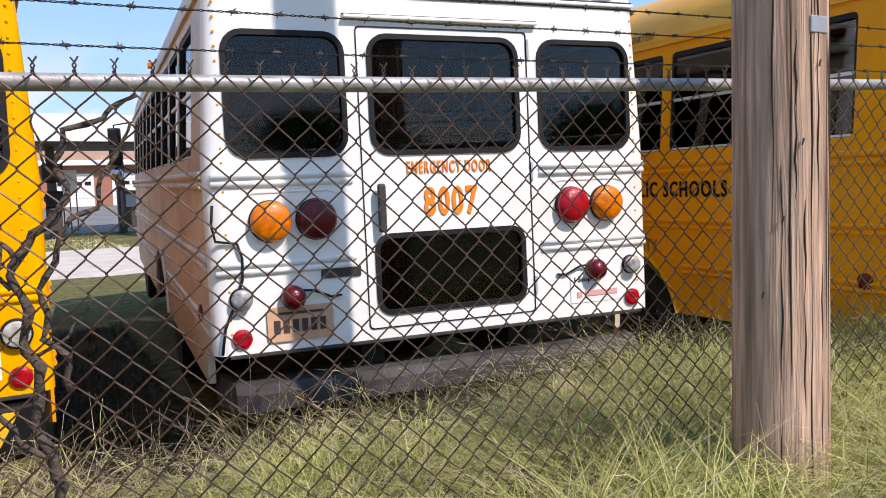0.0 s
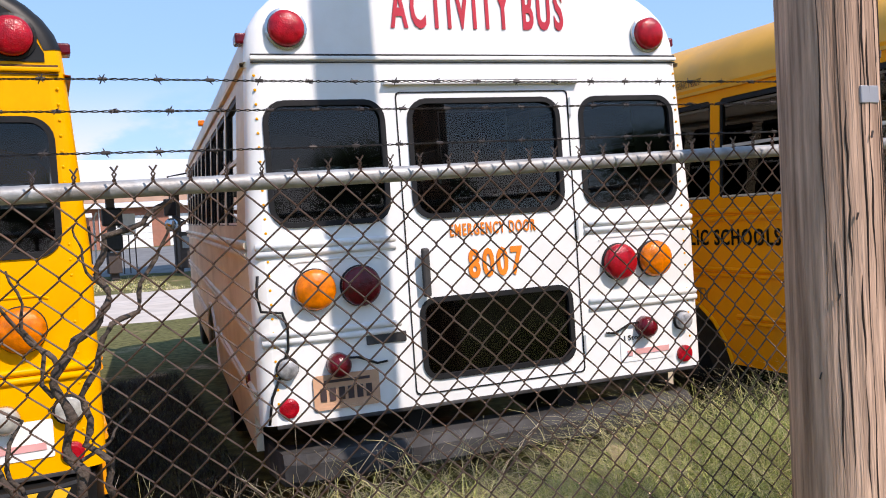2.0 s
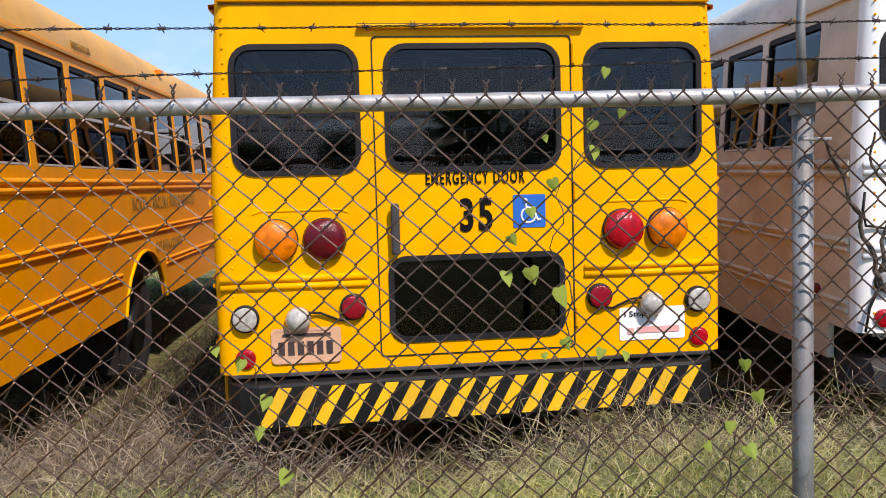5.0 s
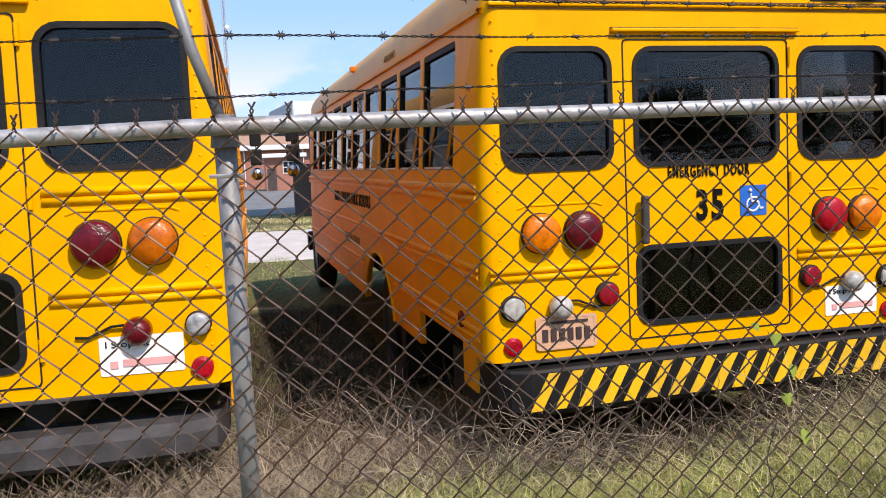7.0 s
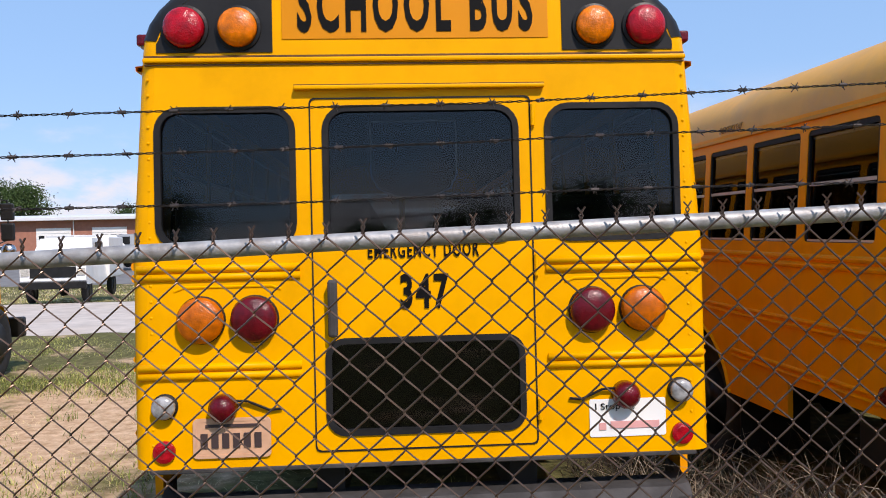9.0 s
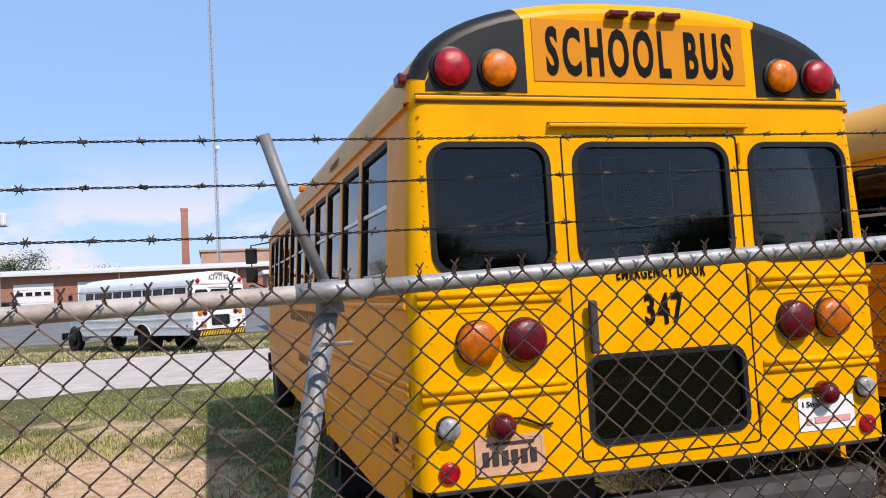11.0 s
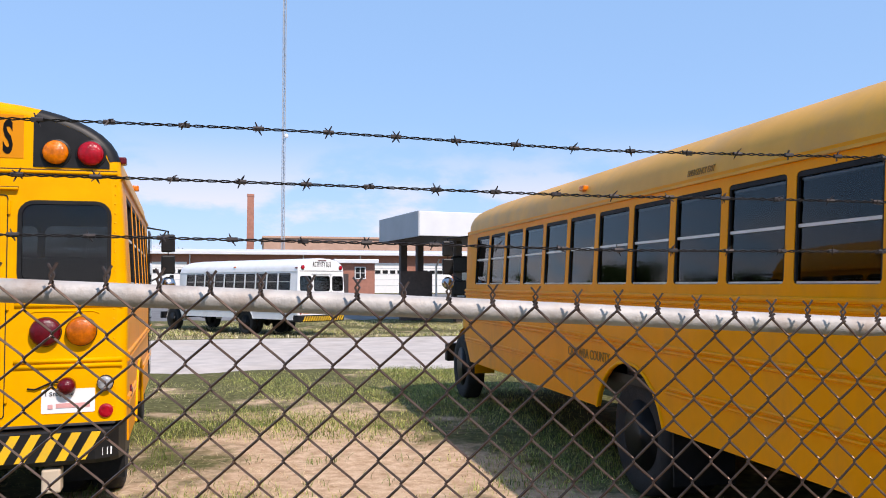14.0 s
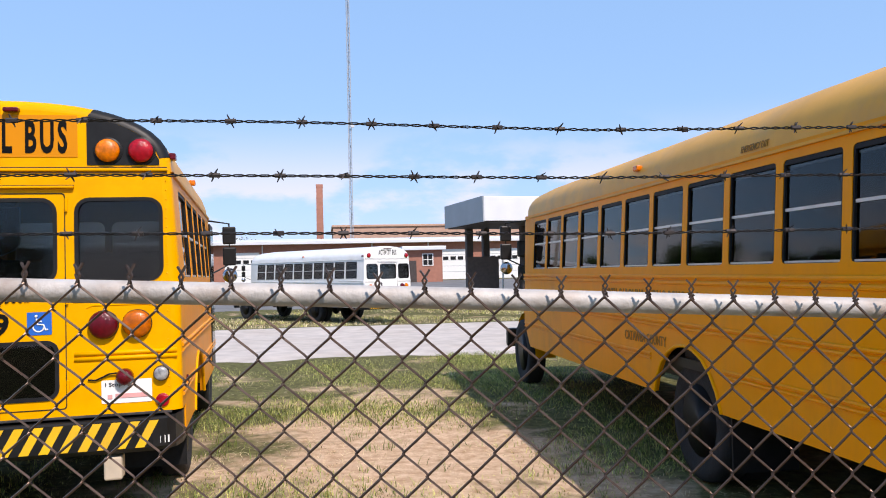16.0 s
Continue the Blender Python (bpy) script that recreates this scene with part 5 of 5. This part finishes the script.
for x, y in ((1.15, 5.7), (2.1, 5.7), (3.25, 3.0), (6.8, 1.2), (6.8, 5.0)):
    part("column", box(x - 0.18, x + 0.18, y - 0.18, y + 0.18, -0.2, 3.98, bevel=0.02), DARK_STEEL, can)
for a, b2 in ((2.95, 3.55), (6.3, 7.3)):
    p = part("fuel_pump", box(a, b2, 2.6, 3.2, 0.1, 1.9, bevel=0.04), DARK_STEEL, can, "dark fuel pump")
    part("pump_face", box(a + 0.1, b2 - 0.1, 2.57, 2.6, 1.1, 1.7), GREY_METAL, p)
part("screen_wall", box(0.85, 2.66, 5.2, 5.34, -0.2, 2.45), SCREEN, can, "dark brown screen wall")
part("downpipe", tube([(2.78, 4.9, 0), (2.78, 4.9, 2.7), (2.95, 4.9, 3.1)], 0.05, 8), ROOF_METAL, can, "pale bent downpipe")
for z0, z1, grow in ((1.15, 1.95, 0.10), (2.35, 3.2, 0.16)):
    part("hose_reel", box(3.25 - 0.3 - grow, 3.25 + 0.3 + grow, 2.5, 2.9, z0, z1, bevel=0.1), BLACK, can, "black hose reel on the column")
part("notice_board", box(3.85, 4.55, 4.0, 4.06, 1.9, 2.95, bevel=0.01), DOOR_WHITE, can, "pale notice board")
for x in (3.9, 4.2, 4.5):
    part("board_post", tube([(x, 4.08, 0), (x, 4.08, 2.9)], 0.03, 6), DARK_STEEL, can)

upole = thing("street_pole", pose(-15.6, 57, 0.7), "far grey utility pole with crossarms and transformer", "pole")
part("shaft", lathe([(0.16, -0.4), (0.11, 9.6)], "z", 10), material("grey_pole_wood", (0.33, 0.29, 0.25), 0.9), upole)
part("crossarm", box(-1.1, 1.1, -0.06, 0.06, 9.1, 9.22), GREY_METAL, upole)
part("crossarm", box(-0.7, 0.7, -0.05, 0.05, 6.6, 6.7), GREY_METAL, upole)
for x in (-1.0, -0.4, 0.4, 1.0):
    part("insulator", lathe([(0.05, 0), (0.06, 0.1), (0.03, 0.18)], "z", 8, (x, 0, 9.22)), ROOF_METAL, upole)
for x in (-0.42, 0.42):
    part("transformer", lathe([(0.22, 0), (0.24, 0.1), (0.24, 0.75), (0.15, 0.85)], "z", 12, (x, -0.1, 6.7)), ROOF_METAL, upole)


def service_truck(m, label, body_mat):
    t = thing("service_truck", m, label, "truck", "parked trucks")
    cab = [[(-1.0, 0, 0.75), (1.0, 0, 0.75), (1.0, 0, 1.25), (-1.0, 0, 1.25)], [(-1.0, 0.1, 0.6), (1.0, 0.1, 0.6), (1.0, 0.1, 1.32), (-1.0, 0.1, 1.32)],
           [(-1.0, 1.1, 0.6), (1.0, 1.1, 0.6), (1.0, 1.1, 1.42), (-1.0, 1.1, 1.42)], [(-0.98, 1.8, 0.6), (0.98, 1.8, 0.6), (0.82, 1.8, 2.15), (-0.82, 1.8, 2.15)], [(-0.98, 3.4, 0.6), (0.98, 3.4, 0.6), (0.82, 3.4, 2.15), (-0.82, 3.4, 2.15)]]
    bm = loft(cab, closed=True)
    bmesh.ops.holes_fill(bm, edges=bm.edges)
    part("cab", bm, body_mat, t)
    bm = bmesh.new()
    bm.faces.new([bm.verts.new(p) for p in ((-0.82, 1.24, 1.50), (0.82, 1.24, 1.50), (0.74, 1.68, 2.02), (-0.74, 1.68, 2.02))])
    part("windscreen", bm, BLACK, t, "dark windscreen")
    part("service_body", box(-1.05, 1.05, 3.5, 6.2, 0.7, 2.2, bevel=0.03), body_mat, t)
    part("grille", box(-0.7, 0.7, -0.02, 0.03, 0.85, 1.2), BLACK, t, "black grille")
    part("front_bumper", box(-1.02, 1.02, -0.12, 0.05, 0.48, 0.72, bevel=0.03), BLACK, t)
    for s in (-1, 1):
        part("headlamp", box(s * 0.85 - 0.12, s * 0.85 + 0.12, -0.03, 0.02, 0.92, 1.15), CLEAR_LENS, t)
        part("side_window", box(min(s * 0.9, s * 0.93), max(s * 0.9, s * 0.93), 1.95, 3.0, 1.45, 2.0), BLACK, t)
        for y in (0.75, 4.8):
            w2 = part("wheel", RIM, BLACK, t)
            w2.location, w2.scale = (s * 0.85, y, 0.40), (0.8, 0.8, 0.8)
            part("tyre", TYRE_MESH, TYRE, w2)
    return t


service_truck(pose(-11.2, 23.5, 0.03, 0, 0, 8), "white service truck parked beyond the drive", WHITE)
service_truck(pose(-17.5, 50, 0.55, 0, 0, 60), "white service truck before the garage", WHITE)
service_truck(pose(-22, 55, 0.65, 0, 0, -40), "grey service truck before the garage", GREY_METAL)


def parked_car(m, label, mat):
    t = thing("parked_car", m, label, "car", "cars before the garage")
    prof = [(0, 0.35), (0, 0.72), (0.15, 0.85), (1.15, 0.95), (1.75, 1.42), (3.2, 1.45), (3.85, 1.0), (4.45, 0.92), (4.5, 0.35)]
    bm = loft([[(x, y, z if abs(x) < 0.8 or z < 1.0 else z - 0.08) for y, z in prof] for x in (-0.86, -0.7, 0.7, 0.86)])
    for sgn in (0, -1):
        bm.verts.ensure_lookup_table()
        n = len(prof)
        bm.faces.new([bm.verts[(0 if sgn == 0 else 3) * n + k] for k in range(n)])
    part("body", bm, mat, t)
    for s in (-1, 1):
        part("side_window", box(min(s * 0.865, s * 0.85), max(s * 0.865, s * 0.85), 1.6, 3.3, 0.98, 1.32), BLACK, t)
        for y in (0.85, 3.6):
            w2 = part("wheel", RIM, BLACK, t)
            w2.location, w2.scale = (s * 0.76, y, 0.32), (0.7, 0.64, 0.64)
            part("tyre", TYRE_MESH, TYRE, w2)
    part("windscreen", loft([[(-0.7, 1.22, 1.0), (0.7, 1.22, 1.0)], [(-0.62, 1.7, 1.39), (0.62, 1.7, 1.39)]]), BLACK, t)
    for x in (-0.65, 0.65):
        part("headlamp", box(x - 0.14, x + 0.14, -0.015, 0.02, 0.58, 0.72), CLEAR_LENS, t)


for k, (x, y, r, mat, lab) in enumerate(((-19.5, 58, 25, WHITE, "white sedan parked before the garage"), (-23.5, 60, -15, GREY_METAL, "grey sedan parked before the garage"), (-27.5, 57, 70, WHITE, "white sedan parked side-on near the garage"), (-14.0, 61, 80, DARK_STEEL, "dark sedan parked before the garage"))):
    parked_car(pose(x, y, ground_z(x, y) + 0.06, 0, 0, r), lab, mat)


# ---- trees ----
def tree_mesh(seed, height, spread, leaves):
    r = random.Random(seed)
    bm = bmesh.new()
    trunk = [(0.15 * math.sin(k * 1.3 + seed), 0.15 * math.cos(k * 1.7), height * 0.75 * k / 6) for k in range(7)]
    add_tube(bm, trunk, [height * 0.028 * (1 - k / 8) for k in range(7)], 8)
    hubs = []
    for k in range(16):
        a, z = r.uniform(0, 6.283), height * r.uniform(0.28, 0.8)
        l = spread * r.uniform(0.5, 1.0) * (1.15 - abs(z / height - 0.5))
        end = (l * math.cos(a), l * math.sin(a), z + height * r.uniform(0.05, 0.2))
        add_tube(bm, [(0, 0, z * 0.85), (end[0] * 0.5, end[1] * 0.5, (z + end[2]) / 2), end], [height * 0.01, height * 0.006, height * 0.002], 5)
        hubs += [end, (end[0] * 0.6, end[1] * 0.6, end[2] * 0.98 + 0.3)]
    hubs += [(0, 0, height * 0.9), (0.4, 0.3, height * 0.8)]
    vs, fs = [], []
    for k in range(leaves):
        h = hubs[k % len(hubs)]
        d = Vector((r.gauss(0, 1), r.gauss(0, 1), r.gauss(0, 0.75))) * spread * 0.24
        p = Vector(h) + d
        u = Vector((r.gauss(0, 1), r.gauss(0, 1), r.gauss(0, 1))).normalized()
        v = u.orthogonal().normalized()
        s = r.uniform(0.5, 1.1) * height * 0.018
        b = len(vs)
        vs += [tuple(p + u * s), tuple(p + v * s * 0.6), tuple(p - u * s), tuple(p - v * s * 0.6)]
        fs.append((b, b + 1, b + 2, b + 3))
    crown = bpy.data.meshes.new("crown")
    crown.from_pydata(vs, [], fs)
    return mesh_from(bm, "trunk"), crown


FOLIAGE = leaf_material("dark_tree_foliage", (0.05, 0.085, 0.025), 0.4)
TRUNKS = [tree_mesh(k, 9.0, 3.6, 7000) for k in range(3)]


def tree(x, y, s, k, label):
    t = thing("tree", pose(x, y, ground_z(x, y) - 0.1, 0, 0, 70 * k) @ Matrix.Scale(s, 4), label, "tree", "trees round the yard")
    part("trunk", TRUNKS[k % 3][0], BARK, t)
    part("crown", TRUNKS[k % 3][1], FOLIAGE, t, "dark green leafy crown")


for k, (x, y, s) in enumerate(((-40, 118, 0.75), (-34, 124, 0.8), (-52, 112, 1.1), (-59, 118, 1.25), (-66, 108, 1.2), (-75, 112, 1.3), (-27, 120, 0.9), (-16, 122, 0.7), (36, 26, 0.85), (41, 23, 0.9), (32, 29, 0.75))):
    tree(x, y, s, k, "dark green tree beyond the yard")
for k in range(13):
    if k not in (4, 9):
        tree(-42 + 8.2 * k + rng.uniform(-2, 2), -55 - rng.uniform(0, 8), rng.uniform(0.6, 1.05), k, "dark green roadside tree facing the fence")
